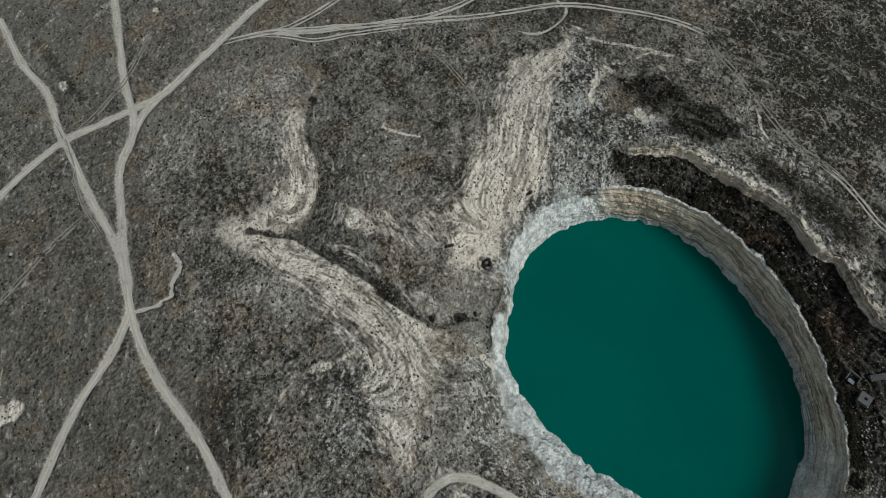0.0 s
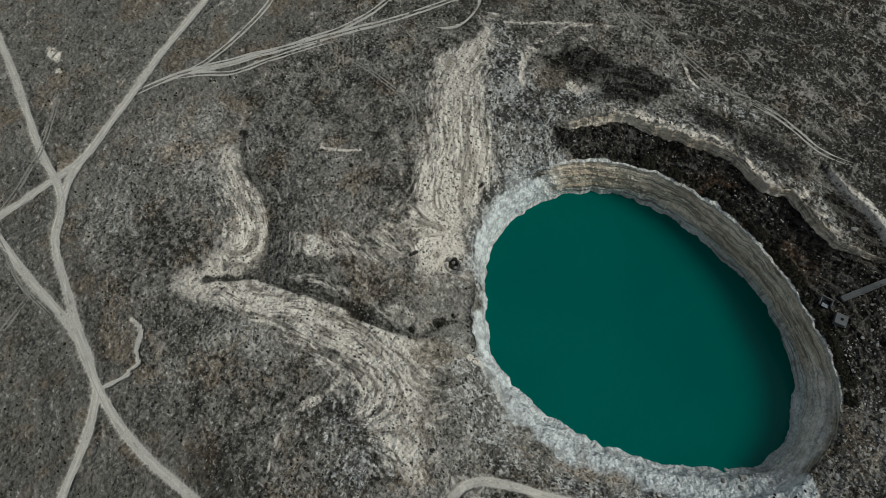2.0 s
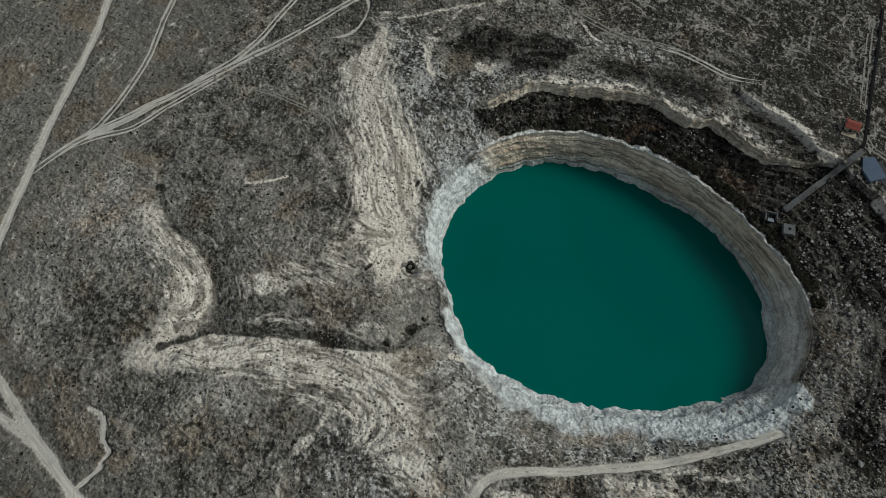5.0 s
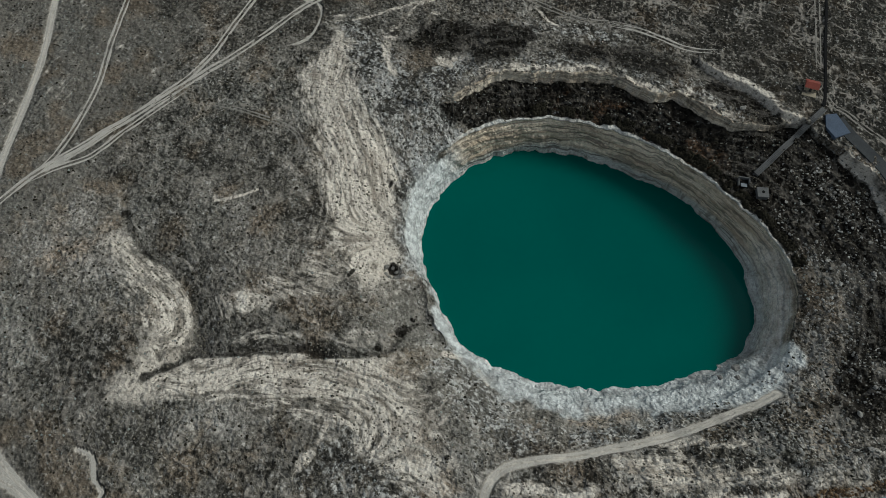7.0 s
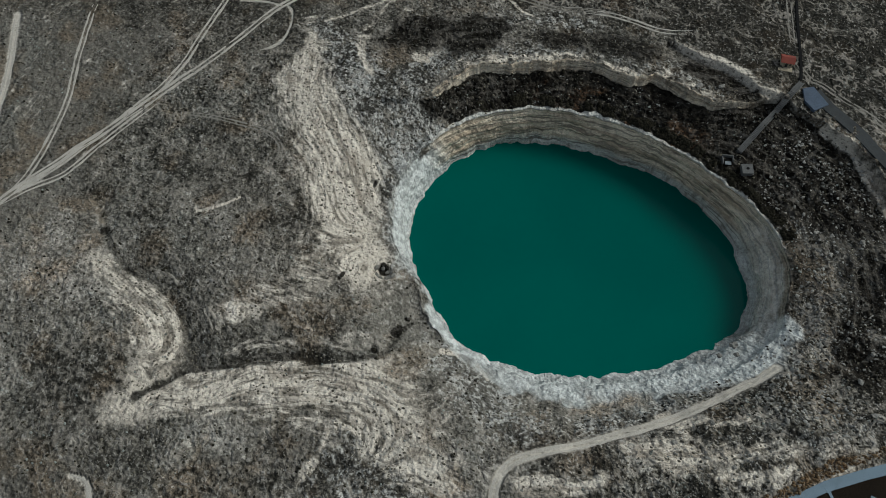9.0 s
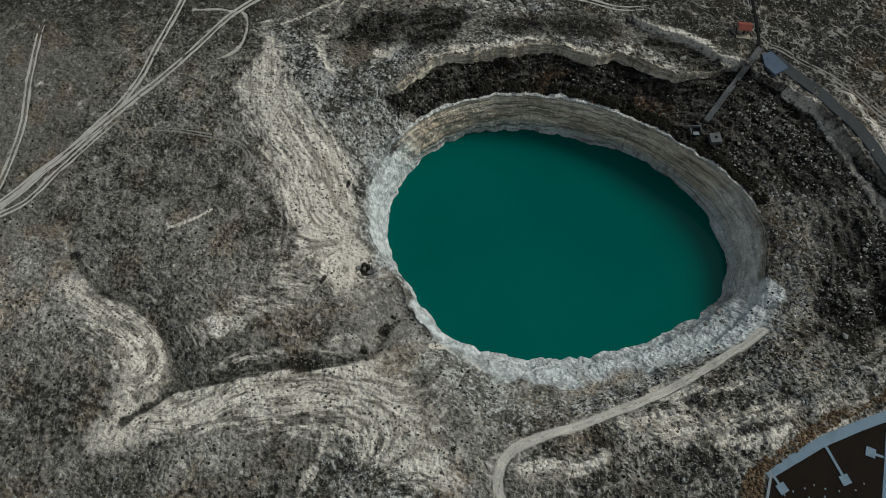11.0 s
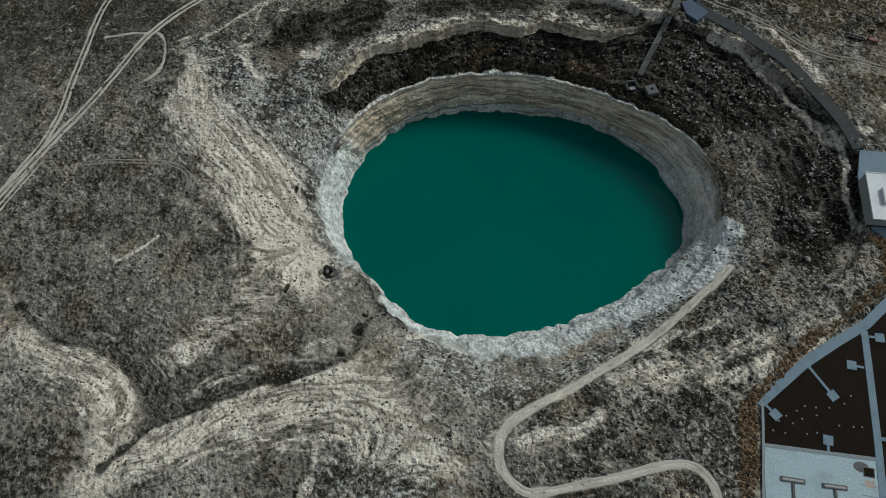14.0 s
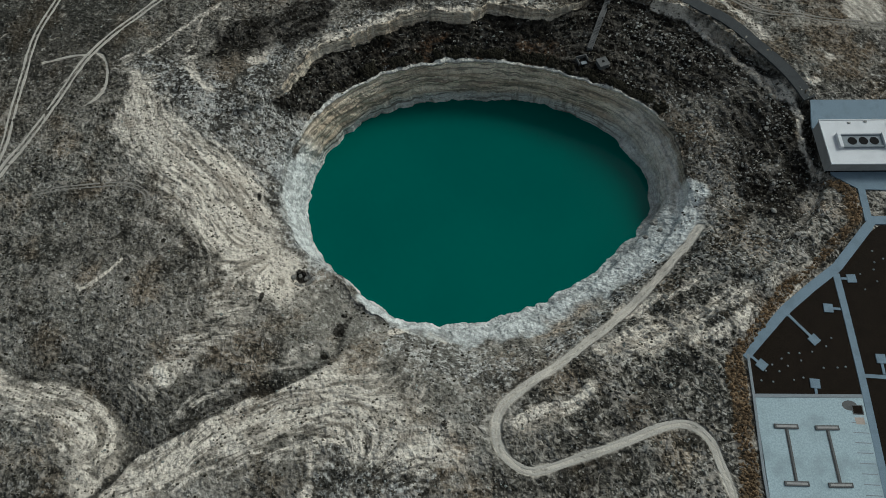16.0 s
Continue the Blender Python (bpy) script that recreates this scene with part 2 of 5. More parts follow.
# how the soil differs from place to place, with shade painted by two strokes: kind, line, half widths along it,
# strength, raggedness of its edge in metres
STROKES = [
    ("pale", SLOPE_NORTH, (2.5, 4.5, 10, 10.5, 11, 13, 12, 10, 5), 1.0, 5.0),
    ("pale", SLOPE_SOUTH, (5, 7, 8, 9, 10, 12, 13, 12, 10, 6), 0.74, 6.0),
    ("pale", SLOPE_WEST, (3, 5, 6.5, 8, 9.5, 10, 9), 0.66, 5.0),
    ("grey", curve([(-103, 58), (-92, 49), (-84, 46), (-72.5, 38), (-61, 33)], 2), (4, 9, 11, 12, 9), 0.72, 6.0),
    ("grey", curve([(-61, 44), (-53, 42), (-54, 31), (-51, 17), (-43, 4), (-37, -6)], 2), (5, 7, 8, 8, 6, 4), 0.9, 5.0),
    ("grey", curve([(-63, 46), (-57.5, 55), (-52, 70), (-46, 83), (-38, 92)], 2), (5, 6, 6, 5, 4), 0.75, 5.0),
    ("grey", curve([(-38, 92), (-25, 97), (-10, 99)], 2), (4, 5, 4), 0.55, 6.0),
    ("grey", curve([(-21, -77), (-15, -68), (-6, -66), (-3, -74), (-9, -84)], 2), (9, 10, 9, 10, 9), 0.55, 7.0),
    ("grey", curve([(-13, -30), (-2, -33), (10, -40), (25, -42)], 2), (6, 8, 9, 7), 0.6, 6.0),
    ("grey", curve([(66, 0), (56, -12.5), (43, -26.5), (30, -37)], 2), (4, 4, 4, 4), 0.6, 3.0),
    ("grey", curve([(79, 40), (83, 30), (80, 16), (82, 4)], 2), (4, 7, 9, 7), 0.45, 6.0),
    ("dark", curve([(-78, 57), (-76, 66), (-68, 71), (-60, 72), (-50, 81), (-40, 88)], 2), (5, 8, 8, 10, 8, 4), 0.86, 11.0),
    ("dark", curve([(-30, 85), (-16, 91), (0, 95), (14, 97)], 2), (3, 5, 5, 4), 0.62, 5.0),
    # shade below the second ledge, painted with the dark soil
    ("dark", curve([(20, 98), (30, 97), (40, 95), (48, 94)], 2), (3, 4.5, 4.5, 3), 0.9, 2.0),
    ("dark", curve([(-26, 106), (-8, 111), (15, 118), (40, 120)], 2), (5, 6, 7, 7), 0.3, 8.0),
    ("dark", curve([(33, -69), (47, -64.5), (61, -61)], 2), (4, 5, 4), 0.45, 4.0),
    ("dark", curve([(47, -54), (57, -49), (64, -46)], 2), (5, 5, 5), 0.42, 6.0),
    ("dark", curve([(-40, -70), (-33, -69), (-31.5, -75)], 2), (4, 6, 5), 0.30, 3.0),
    ("dim", curve([(-114, -78), (-101, -79), (-92, -76)], 2), (9, 9, 6), 0.7, 8.0),
    ("dim", curve([(-58, -6), (-66, -14), (-74, -20)], 2), (8, 10, 8), 0.6, 8.0),
    # shaded steep side of the gully head, put into the soil tone
    ("dim", curve([(-102, -42), (-92, -45), (-80, -52), (-74, -60)], 2), (2.6, 3.0, 3.0, 2.2), 0.5, 3.0),
    ("dim", curve([(-61, -44), (-54, -36), (-47, -28)], 2), (3, 3.5, 3), 0.5, 4.0),
    ("dim", curve([(38, 128), (64, 124), (92, 112), (118, 104)], 2), (20, 22, 14, 10), 0.62, 10.0),
    ("dim", curve([(50, -26), (62, -22), (74, -16), (86, -11)], 2), (2, 2.4, 2.4, 2), 0.8, 3.0),
    ("dim", curve([(59, -42), (69, -37), (78, -33)], 2), (6, 7, 5), 0.8, 6.0),
    ("dim", curve([(-10, -100), (-18, -106), (-34, -108)], 2), (10, 12, 10), 0.6, 9.0),
    ("dim", curve([(-185, -123), (-167, -119), (-150, -115)], 2), (1.5, 1.8, 1.4), 0.8, 1.5),
    ("light", curve([(-145, -60), (-128, -62), (-112, -62), (-98, -66)], 2), (18, 22, 20, 12), 0.78, 9.0),
    ("light", curve([(-140, -92), (-122, -94), (-108, -92)], 2), (9, 11, 9), 0.55, 9.0),
    ("light", curve([(-99, -20), (-86, -28), (-70, -38)], 2), (8, 11, 9), 0.55, 8.0),
    ("light", curve([(9, -38), (10, -53), (10, -68)], 2), (9, 9, 10), 0.8, 7.0),
    ("light", curve([(-40, -8), (-34, -20), (-22, -27), (-8, -33), (10, -36), (28, -32), (45, -19), (60, -4)], 2), (5, 7, 7, 7, 8, 8, 7, 6), 0.85, 4.0),
    ("light", curve([(-60, -86), (-54, -80), (-46, -75)], 2), (6, 8, 6), 0.9, 5.0),
    ("light", curve([(-26, -44), (-16, -40), (-6, -44)], 2), (8, 9, 8), 0.6, 6.0),
    ("light", curve([(45, -37), (58, -31), (70, -24)], 2), (3, 4, 4), 0.9, 5.0),
    ("light", curve([(84, 20), (90, 5), (90, -8)], 2), (7, 8, 8), 0.35, 9.0),
    ("pale", curve([(-75, 46.5), (-81.5, 52), (-84.5, 61.5), (-84.5, 70), (-84, 79)], 2), (1.4, 1.3, 1.6, 1.2, 1.0), 0.75, 2.0),
    ("pale", curve([(-77, -53), (-68.5, -45), (-61, -35), (-57, -27), (-57, -17), (-61.5, -9.5)], 2), (1.4, 2.2, 2.4, 3.2, 4.0, 3.0), 0.52, 5.0),
    ("pale", curve([(-74, -56), (-65.5, -46), (-55, -36), (-51, -26), (-49, -15)], 2), (1.0, 1.6, 2.6, 3.4, 4.5), 0.5, 5.0),
    ("pale", curve([(-64, -45), (-62.5, -38.5), (-58.5, -33), (-54.5, -28), (-52, -19.5)], 2), (1.0, 1.4, 1.6, 1.8, 2.0), 0.5, 3.0),
    ("pale", curve([(-97, -24.5), (-92, -20), (-88, -14.5)], 1), (0.45, 0.5, 0.45), 0.95, 0.3),
    ("pale", curve([(-98.5, -23), (-97, -24.5)], 1), (0.45, 0.45), 0.8, 0.3),
    ("pale", curve([(-11, -28.5), (-5, -25.5), (0, -26.5), (5, -30)], 1), (0.8, 1.2, 1.2, 0.8), 0.95, 0.8),
    ("pale", curve([(54, -20), (60, -17.5), (67, -15.5), (73.5, -12.5), (83, -7.5)], 2), (2.0, 2.6, 2.8, 2.6, 2.0), 0.9, 3.6),
    ("pale", curve([(45, -36), (52, -32), (59.5, -30), (67.5, -26), (75, -20), (81.5, -16)], 2), (2.0, 3.0, 3.2, 3.0, 2.6, 2.0), 0.9, 3.6),
    ("pale", curve([(26, -56), (31, -51.5), (37, -50.5), (43, -44.5)], 2), (2.0, 2.8, 2.8, 2.0), 0.85, 3.4),
    ("pale", curve([(84.5, -29), (91, -22), (98, -15.5), (103, -9.5), (106, -5)], 2), (1.6, 2.2, 2.2, 2.2, 1.6), 0.8, 3.0),
    ("pale", curve([(71, -30), (80, -26), (87, -19)], 2), (1.8, 2.4, 1.8), 0.8, 3.4),
    ("pale", HOOK, (0.5, 0.8, 1.0, 1.1, 1.0, 0.9, 0.8, 0.4), 0.72, 2.2),
    ("pale", SECOND_LEDGE, (1.2, 1.6, 1.6, 1.8, 1.4), 0.85, 2.0),
    ("pale", curve([(-46, 97.5), (-39, 94.5), (-31, 94)], 1), (0.5, 0.7, 0.5), 0.8, 1.0),
    ("pale", curve([(-100, 60), (-89, 73), (-79, 84), (-72, 92)], 1), (0.8, 1.0, 0.9, 0.8), 0.62, 1.6),
]
STROKES += [("rock", line, (half,), most, ragged) for line, half, most, ragged in ((EAST_OUTCROP, 4.0, 0.5, 4.0), (EAST_RIDGE, 3.0, 0.5, 4.0), (ROAD_LIP, 1.5, 0.95, 1.3), (ROAD_BANK, 1.8, 0.6, 3.0), (TERRACE_LIP, 1.4, 0.95, 1.3))]


def base_z(x, y):
    """The land without its fine relief."""
    a, r = np.arctan2(y - CY, x - CX), np.hypot(x - CX, y - CY)
    r1, z1, r2, z2 = (table(n, a) for n in ("brink", "brink_z", "ledge", "ledge_z"))
    s = np.clip((r - r1) / (r2 - r1), 0, 1)
    stepped = smooth(-0.8, -2.8, z2)
    z = z1 + (z2 - z1) * (s * stepped + (1 - (1 - s) ** 1.7) * (1 - stepped))
    z = z + (0 - z2) * smooth(-0.1, 0.8, r - r2) * (r > r2 - 0.11)
    d, _ = distance(x, y, SECOND_LEDGE, 14)
    inside = (y < np.interp(x, SECOND_LEDGE[:, 0], SECOND_LEDGE[:, 1])) & (x > 12) & (x < 54)
    z = z - 2.2 * np.where(inside, smooth(0, 1.2, d) * (1 - smooth(3, 12, d)), 0)
    for line, deep, wide, tight, cut in ((GULLY_HEAD, 2.2, 8, 1.3, 0.5), (GULLY_SPUR, 1.0, 5, 1.2, 0.4), (GULLY_MAIN, 2.8, 10, 1.1, 0.45), (UPPER_GULLY, 0.7, 3, 1.0, 0.3)):
        d, along = distance(x, y, line, 40)
        z = z - (deep * np.exp(-((d / wide) ** 2)) + cut * np.exp(-((d / tight) ** 2))) * (0.35 + 0.65 * smooth(0, 0.35, along)) * smooth(0, 6, r - r1 + 2)
    return z


def track_mask(x, y):
    out = np.zeros(x.shape)
    wob = fbm(x, y, 5, 3, 77)
    for line, half, apart in TRACK_LINES:
        d, _ = distance(x, y, line, 8)
        if apart:
            worn = 0.30 * (1 - smooth(apart * 0.4, apart * 1.1, d + 0.8 * wob)) * min(1, half + 0.3)
        else:
            worn = (1 - smooth(half * 0.6, half * 1.4, d + 0.8 * wob)) * (0.86 + 0.14 * np.exp(-(((d - 0.75) / 0.42) ** 2)) + 0.25 * wob)
            worn = np.maximum(worn, 0.34 * (1 - smooth(half, half * 2.4, d + 3.0 * wob)) * (half > 1))
        out = np.maximum(out, worn)
    return np.clip(out, 0, 1)


def masks(x, y):
    """What the soil is at each place: pale, grey, dark, light or dim, worn by wheels, chalky, stony, rough, curled and
    grown over. Dark and dim also hold some painted shade.
    """
    a, r = np.arctan2(y - CY, x - CX), np.hypot(x - CX, y - CY)
    r1, r2, z2 = table("brink", a), table("ledge", a), table("ledge_z", a)
    g = np.degrees(a)
    n1, n2, n3 = fbm(x, y, 26, 5, 1), fbm(x, y, 7, 4, 2), fbm(x, y, 60, 4, 3)
    edge = 0.55 * n1 + 0.9 * n2
    kinds = {k: np.zeros(x.shape) for k in ("pale", "grey", "dark", "dim", "light", "rock")}
    for kind, line, halves, most, ragged in STROKES:
        d, along = distance(x, y, line[::2] if len(line) > 8 else line, 2.0 * max(halves) + 2.5 * ragged)
        half = np.interp(along, np.linspace(0, 1, len(halves)), halves) if len(halves) > 1 else halves[0]
        ends = 1 if max(halves) < 3 else 0.35 + 0.65 * smooth(0, 0.06, along) * (1 - smooth(0.94, 1, along))
        v = most * ends * (1 - smooth(0.25 * half, 1.7 * half, d + ragged * edge))
        kinds[kind] = np.maximum(kinds[kind], v)
    pale, grey, dark, dim, light, rocky = (kinds[k] for k in ("pale", "grey", "dark", "dim", "light", "rock"))
    west = smooth(140, 158, np.where(g > 0, g - 12, -g + 8))
    grey = np.maximum(grey, 0.85 * (1 - smooth(4, 13, r - r1 + 9 * n2)) * west)
    for px, py, ax, ay in PALE_SPOTS:
        pale = np.maximum(pale, 0.98 * (1 - smooth(0.6, 1.2, np.hypot((x - px) / ax, (y - py) / ay) + 0.8 * n2)))
    # the slope inside the ledge, black with scrub, and the stony east bank
    east = smooth(-16, 14, g + 10 * n2) * (1 - smooth(152, 170, g + 12 * n2))
    inside = smooth(-1, 1.5, r - r1) * (1 - smooth(-0.6, 0.4, r - r2))
    lower = smooth(2, 26, r - r1 + 8 * n2) * smooth(20, 34, g) + smooth(60, 74, g)
    dark = np.maximum(dark, east * inside * np.clip(0.35 + 0.3 * smooth(24, 38, g) + 0.65 * lower, 0, 1))
    dark = np.maximum(dark, (0.42 + 0.4 * smooth(-0.1, 0.3, n1 + 0.8 * n2)) * smooth(-14, 2, g + 12 * n1) * (1 - smooth(20, 34, g)) * smooth(10, 20, r - r1 + 6 * n2) * (1 - smooth(-0.5, 1.0, r - r2)))
    dark = dark * (1 - 0.6 * smooth(146, 166, g + 12 * n2) * inside)
    # the ledge's shade, painted as a black strip along its foot
    strip = smooth(62, 68, g) * (1 - smooth(128, 146, g + 10 * n2)) * smooth(-9.5, -5, r - r2 + 5 * n2) * (1 - smooth(-0.6, 0.1, r - r2))
    dark = np.where(inside > 0.5, np.minimum(dark * (1 + 0.25 * smooth(40, 56, g)), 0.92), dark)
    dark = np.maximum(dark, strip)
    rust = east * inside * smooth(58, 70, g) * (1 - smooth(112, 130, g)) * smooth(-0.2, 0.25, n1 + n2) * (1 - smooth(8, 13, r - r1 + 4 * n2))
    # scrub along the gully floors, with the crease's shade painted in
    for line, wide, deep in ((GULLY_HEAD, 0.8, 0.48), (GULLY_SPUR, 0.6, 0.42), (GULLY_MAIN, 0.7, 0.48), (UPPER_GULLY, 0.5, 0.4)):
        d, along = distance(x, y, line, 12)
        on = 1 - smooth(wide * 0.3, wide * 2.0, d + 2.2 * n2)
        dark, pale = np.maximum(dark, deep * on), pale * (1 - 0.9 * on)
    d, _ = distance(x - 2.4, y - 2.2, GULLY_HEAD, 12)
    pale = pale * smooth(1.0, 4.0, d)
    d, _ = distance(x - 1.6, y - 2.4, GULLY_MAIN, 12)
    dim, pale = np.maximum(dim, 0.3 * (1 - smooth(1.0, 3.4, d + 2 * n2))), pale * smooth(0.5, 3.0, d)
    # rock of the ledge: its face, and a broken pale strip along its top
    along_ledge = smooth(-2.2, -3.4, z2) * smooth(8, 16, g) * (1 - smooth(158, 168, g))
    face = along_ledge * smooth(-0.4, -0.2, r - r2) * (1 - smooth(0.9, 1.3, r - r2)) * smooth(60, 66, g)
    lip = along_ledge * smooth(-0.5, 0.1, r - r2) * (1 - smooth(2.0, 5.2, r - r2 + 6 * n2)) * smooth(-0.5, -0.1, n2) * smooth(62, 76, g)
    pale, dark, grey = np.maximum(pale, 0.8 * lip), dark * (1 - lip), grey * (1 - lip)
    above = along_ledge * smooth(2, 4, r - r2) * (1 - smooth(8, 13, r - r2 + 8 * n2)) * smooth(60, 68, g)
    grey = np.maximum(grey, 0.42 * above)
    pale, dark = np.maximum(pale, rocky), dark * (1 - rocky)
    rim = smooth(18, 30, g) * (1 - smooth(158, 170, g)) * (1 - smooth(0.55, 1.1, np.abs(r - r1 - 0.25) + 0.9 * n2))
    pale, dark = np.maximum(pale, rim), dark * (1 - rim)
    brown = facility_mask(x + 5 + 2 * n2, y + 1.0) * (1 - facility_mask(x, y)) * (y < 22) * (1 - 0.5 * smooth(-34, -28, y) * (1 - smooth(0, 8, y)))
    brown = np.maximum(brown, 0.6 * smooth(90, 100, x + 12 * n1) * smooth(58, 64, y) * smooth(2.5, 5, r - r2) * smooth(-0.25, 0.1, n2))
    pale, dark = pale * (1 - 0.8 * brown), dark * (1 - brown)
    # the southern bank over the shore is loose chalk
    south = smooth(0.35, 0.75, np.cos(a - radians(-75)) + 0.25)
    chalk = south * (1 - smooth(-3.5, 1.5, r - r1 + 5 * n2 - 3 * smooth(-50, -25, g) * (1 - smooth(-5, 10, g)))) + 0.45 * (1 - south) * (1 - east) * (1 - smooth(1, 5, r - r1 + 5 * n2))
    d, _ = distance(x, y, np.array([(77, 22), (74, 14), (69, 6)]), 14)
    chalk = np.maximum(chalk, 0.95 * (1 - smooth(3.5, 8, d + 3 * n2)))
    chalk = np.maximum(np.maximum(chalk, (1 - south) * (1 - smooth(-1, 0.5, r - r1))), 0.6 * rim)
    stony = np.clip(east * smooth(0, 3, r - r1) * (1 - smooth(2, 12, r - r2)) + 0.8 * smooth(-75, -40, g) * (1 - smooth(8, 20, g)) * smooth(2, 8, r - r1) + 0.35 * smooth(-0.1, 0.35, n3), 0, 1)
    yard = np.zeros(x.shape)
    for px, py, ax, ay in ((128, 85.5, 16, 2.6), (144, 92, 14, 5)):
        yard = np.maximum(yard, 0.5 * (1 - smooth(0.6, 1.2, np.hypot((x - px) / ax, (y - py) / ay) + 1.0 * n2)))
    # the smooth steppe past the wheel tracks, and the rough land everywhere else
    north = smooth(20, 60, y - 0.35 * (x + 140) + 14 * n1) * (1 - smooth(-112, -96, x + 8 * n1))
    plain = np.clip(np.maximum(np.maximum(smooth(-132, -152, x + 12 * n1 + 0.15 * y), north), smooth(-100, -114, y + 10 * n1)), 0, 1)
    tan = smooth(-140, -170, x + 20 * n1) * (1 - smooth(0, 45, y + 20 * n1))
    far_north = smooth(96, 112, y + 8 * n1) * smooth(-95, -75, x)
    flats = smooth(-95, -60, g) * (1 - smooth(8, 24, g)) * smooth(3, 10, r - r1)
    curl = np.clip(0.5 + 0.75 * far_north * smooth(-0.25, 0.2, n1 + 0.5 * n3) + 0.75 * flats + 0.25 * smooth(-0.1, 0.3, n1) - 0.6 * plain, 0.08, 1)
    rough = np.clip(0.66 + 0.45 * flats + 0.05 * far_north - 0.36 * plain + 0.25 * n1, 0.2, 1.25)
    tone = 0.32 - 0.20 * north + 0.42 * light - 0.25 * dim + 0.01 * flats - 0.30 * far_north - 0.03 * plain + 0.16 * n1 * (1 - 0.7 * plain) + 0.08 * tan
    green = plain
    # shade inside the hollows, painted with the dark soil
    for px, py, ax, ay in DARK_SPOTS:
        dark = np.maximum(dark, 0.95 * (1 - smooth(0.5, 1.1, np.hypot((x - px) / ax, (y - py) / ay) + 0.9 * n2)))
    for px, py, ax, ay in PALE_SPOTS:
        dark = dark * smooth(0.7, 1.3, np.hypot((x - px) / ax, (y - py) / ay) + 0.8 * n2)
    return dict(pale=np.clip(pale, 0, 1), grey=np.clip(grey, 0, 1), dark=np.clip(dark, 0, 1), track=np.maximum(track_mask(x, y), yard), chalk=np.clip(chalk, 0, 1), stony=stony * (1 - brown),
                green=green, brown=brown, face=face, tone=tone, rough=rough, curl=curl, rust=np.clip(rust, 0, 1), rocky=rocky)


def side_distance(x, y, line, reach):
    """Distance to a line, counted positive to its left."""
    p = line[::3] if len(line) > 12 else line
    d, along = distance(x, y, p, reach)
    k = np.clip((along * (len(p) - 1)).astype(int), 0, len(p) - 2)
    e, w = p[k + 1] - p[k], np.stack([x, y], -1) - p[k]
    return np.where(e[..., 0] * w[..., 1] - e[..., 1] * w[..., 0] >= 0, d, -d), d, along


def strata(x, y, z):
    """Metres across the layered rock: the edges of its beds run along the hole, the gullies and the slopes."""
    a, r = np.arctan2(y - CY, x - CX), np.hypot(x - CX, y - CY)
    out = 1.0 * z + 0.8 * (r - table("ledge_smooth", a))
    for line, half in ((SLOPE_NORTH, 24), (SLOPE_SOUTH, 20), (SLOPE_WEST, 14)):
        side, d, along = side_distance(x, y, line, 50)
        w = (1 - smooth(half * 0.5, half * 2.0, d)) * (1 - smooth(0.7, 1.0, along)) * smooth(0, 0.15, along)
        out = out * (1 - w) + side * w
    return out + 1.6 * fbm(x, y, 20, 3, 17) + 0.5 * fbm(x, y, 4, 3, 18)


def ground_z(x, y, m=None):
    """The land's height, with its relief."""
    x, y = np.atleast_1d(np.asarray(x, float)), np.atleast_1d(np.asarray(y, float))
    m = m or masks(x, y)
    r = np.hypot(x - CX, y - CY)
    out = smooth(0, 2, r - table("brink", np.arctan2(y - CY, x - CX)))
    z = base_z(x, y)
    level = strata(x, y, z)
    built = facility_mask(x, y)
    rough = (1 - m["track"]) * (0.35 + 0.65 * out) * (1 - built)
    z = z + rough * (1.0 * fbm(x, y, 30, 3, 11) + (0.9 * fbm(x, y, 5, 4, 12) + 0.5 * fbm(x, y, 2.4, 3, 13)) * (0.6 + 0.9 * m["stony"] + 0.4 * m["dark"] - 0.3 * m["green"] - 0.25 * m["pale"]))
    # low steps of the bedrock in the pale slopes
    f = level / 1.9 + 0.4 * fbm(x, y, 9, 3, 14)
    z = z + (1 - built) * (0.25 + 0.75 * m["pale"]) * out * 0.42 * (smooth(0.3, 0.7, f - np.floor(f)) - (f - np.floor(f)))
    f = level / 3.1 + 0.3 * fbm(x, y, 12, 3, 15)
    z = z + (1 - built) * m["dark"] * out * 0.8 * (smooth(0.35, 0.6, f - np.floor(f)) - (f - np.floor(f)))
    z = z + (1 - built) * m["rocky"] * (2.6 * np.abs(fbm(x, y, 4.5, 3, 19)) - 0.3)
    z = z - 3.0 * np.exp(-(((x + 38.3) / 3.0) ** 2 + ((y + 14.6) / 2.4) ** 2) ** 2)
    z = z - 0.10 * m["track"]
    return z * (1 - built) + built * (-0.35)


def facility_mask(x, y):
    """One where the paved grounds beside the hole lie, which are level."""
    edge = np.interp(y, [-120, -34, -20, -12, -5, 9, 19, 24, 52, 60], [82, 82.5, 94, 101, 109, 122.5, 122.5, 115.5, 113.5, 160])
    return smooth(-0.3, 0.8, x - edge) * (1 - smooth(53, 56, y))

# ---------------------------------------------------------------- materials
def material(name, rough=0.9, spec=0.3, metal=0.0):
    mat = bpy.data.materials.new(name)
    mat.use_nodes = True
    n = mat.node_tree.nodes
    b = n["Principled BSDF"]
    b.inputs["Roughness"].default_value, b.inputs["Metallic"].default_value = rough, metal
    b.inputs["Specular IOR Level"].default_value = spec
    return mat, mat.node_tree, b


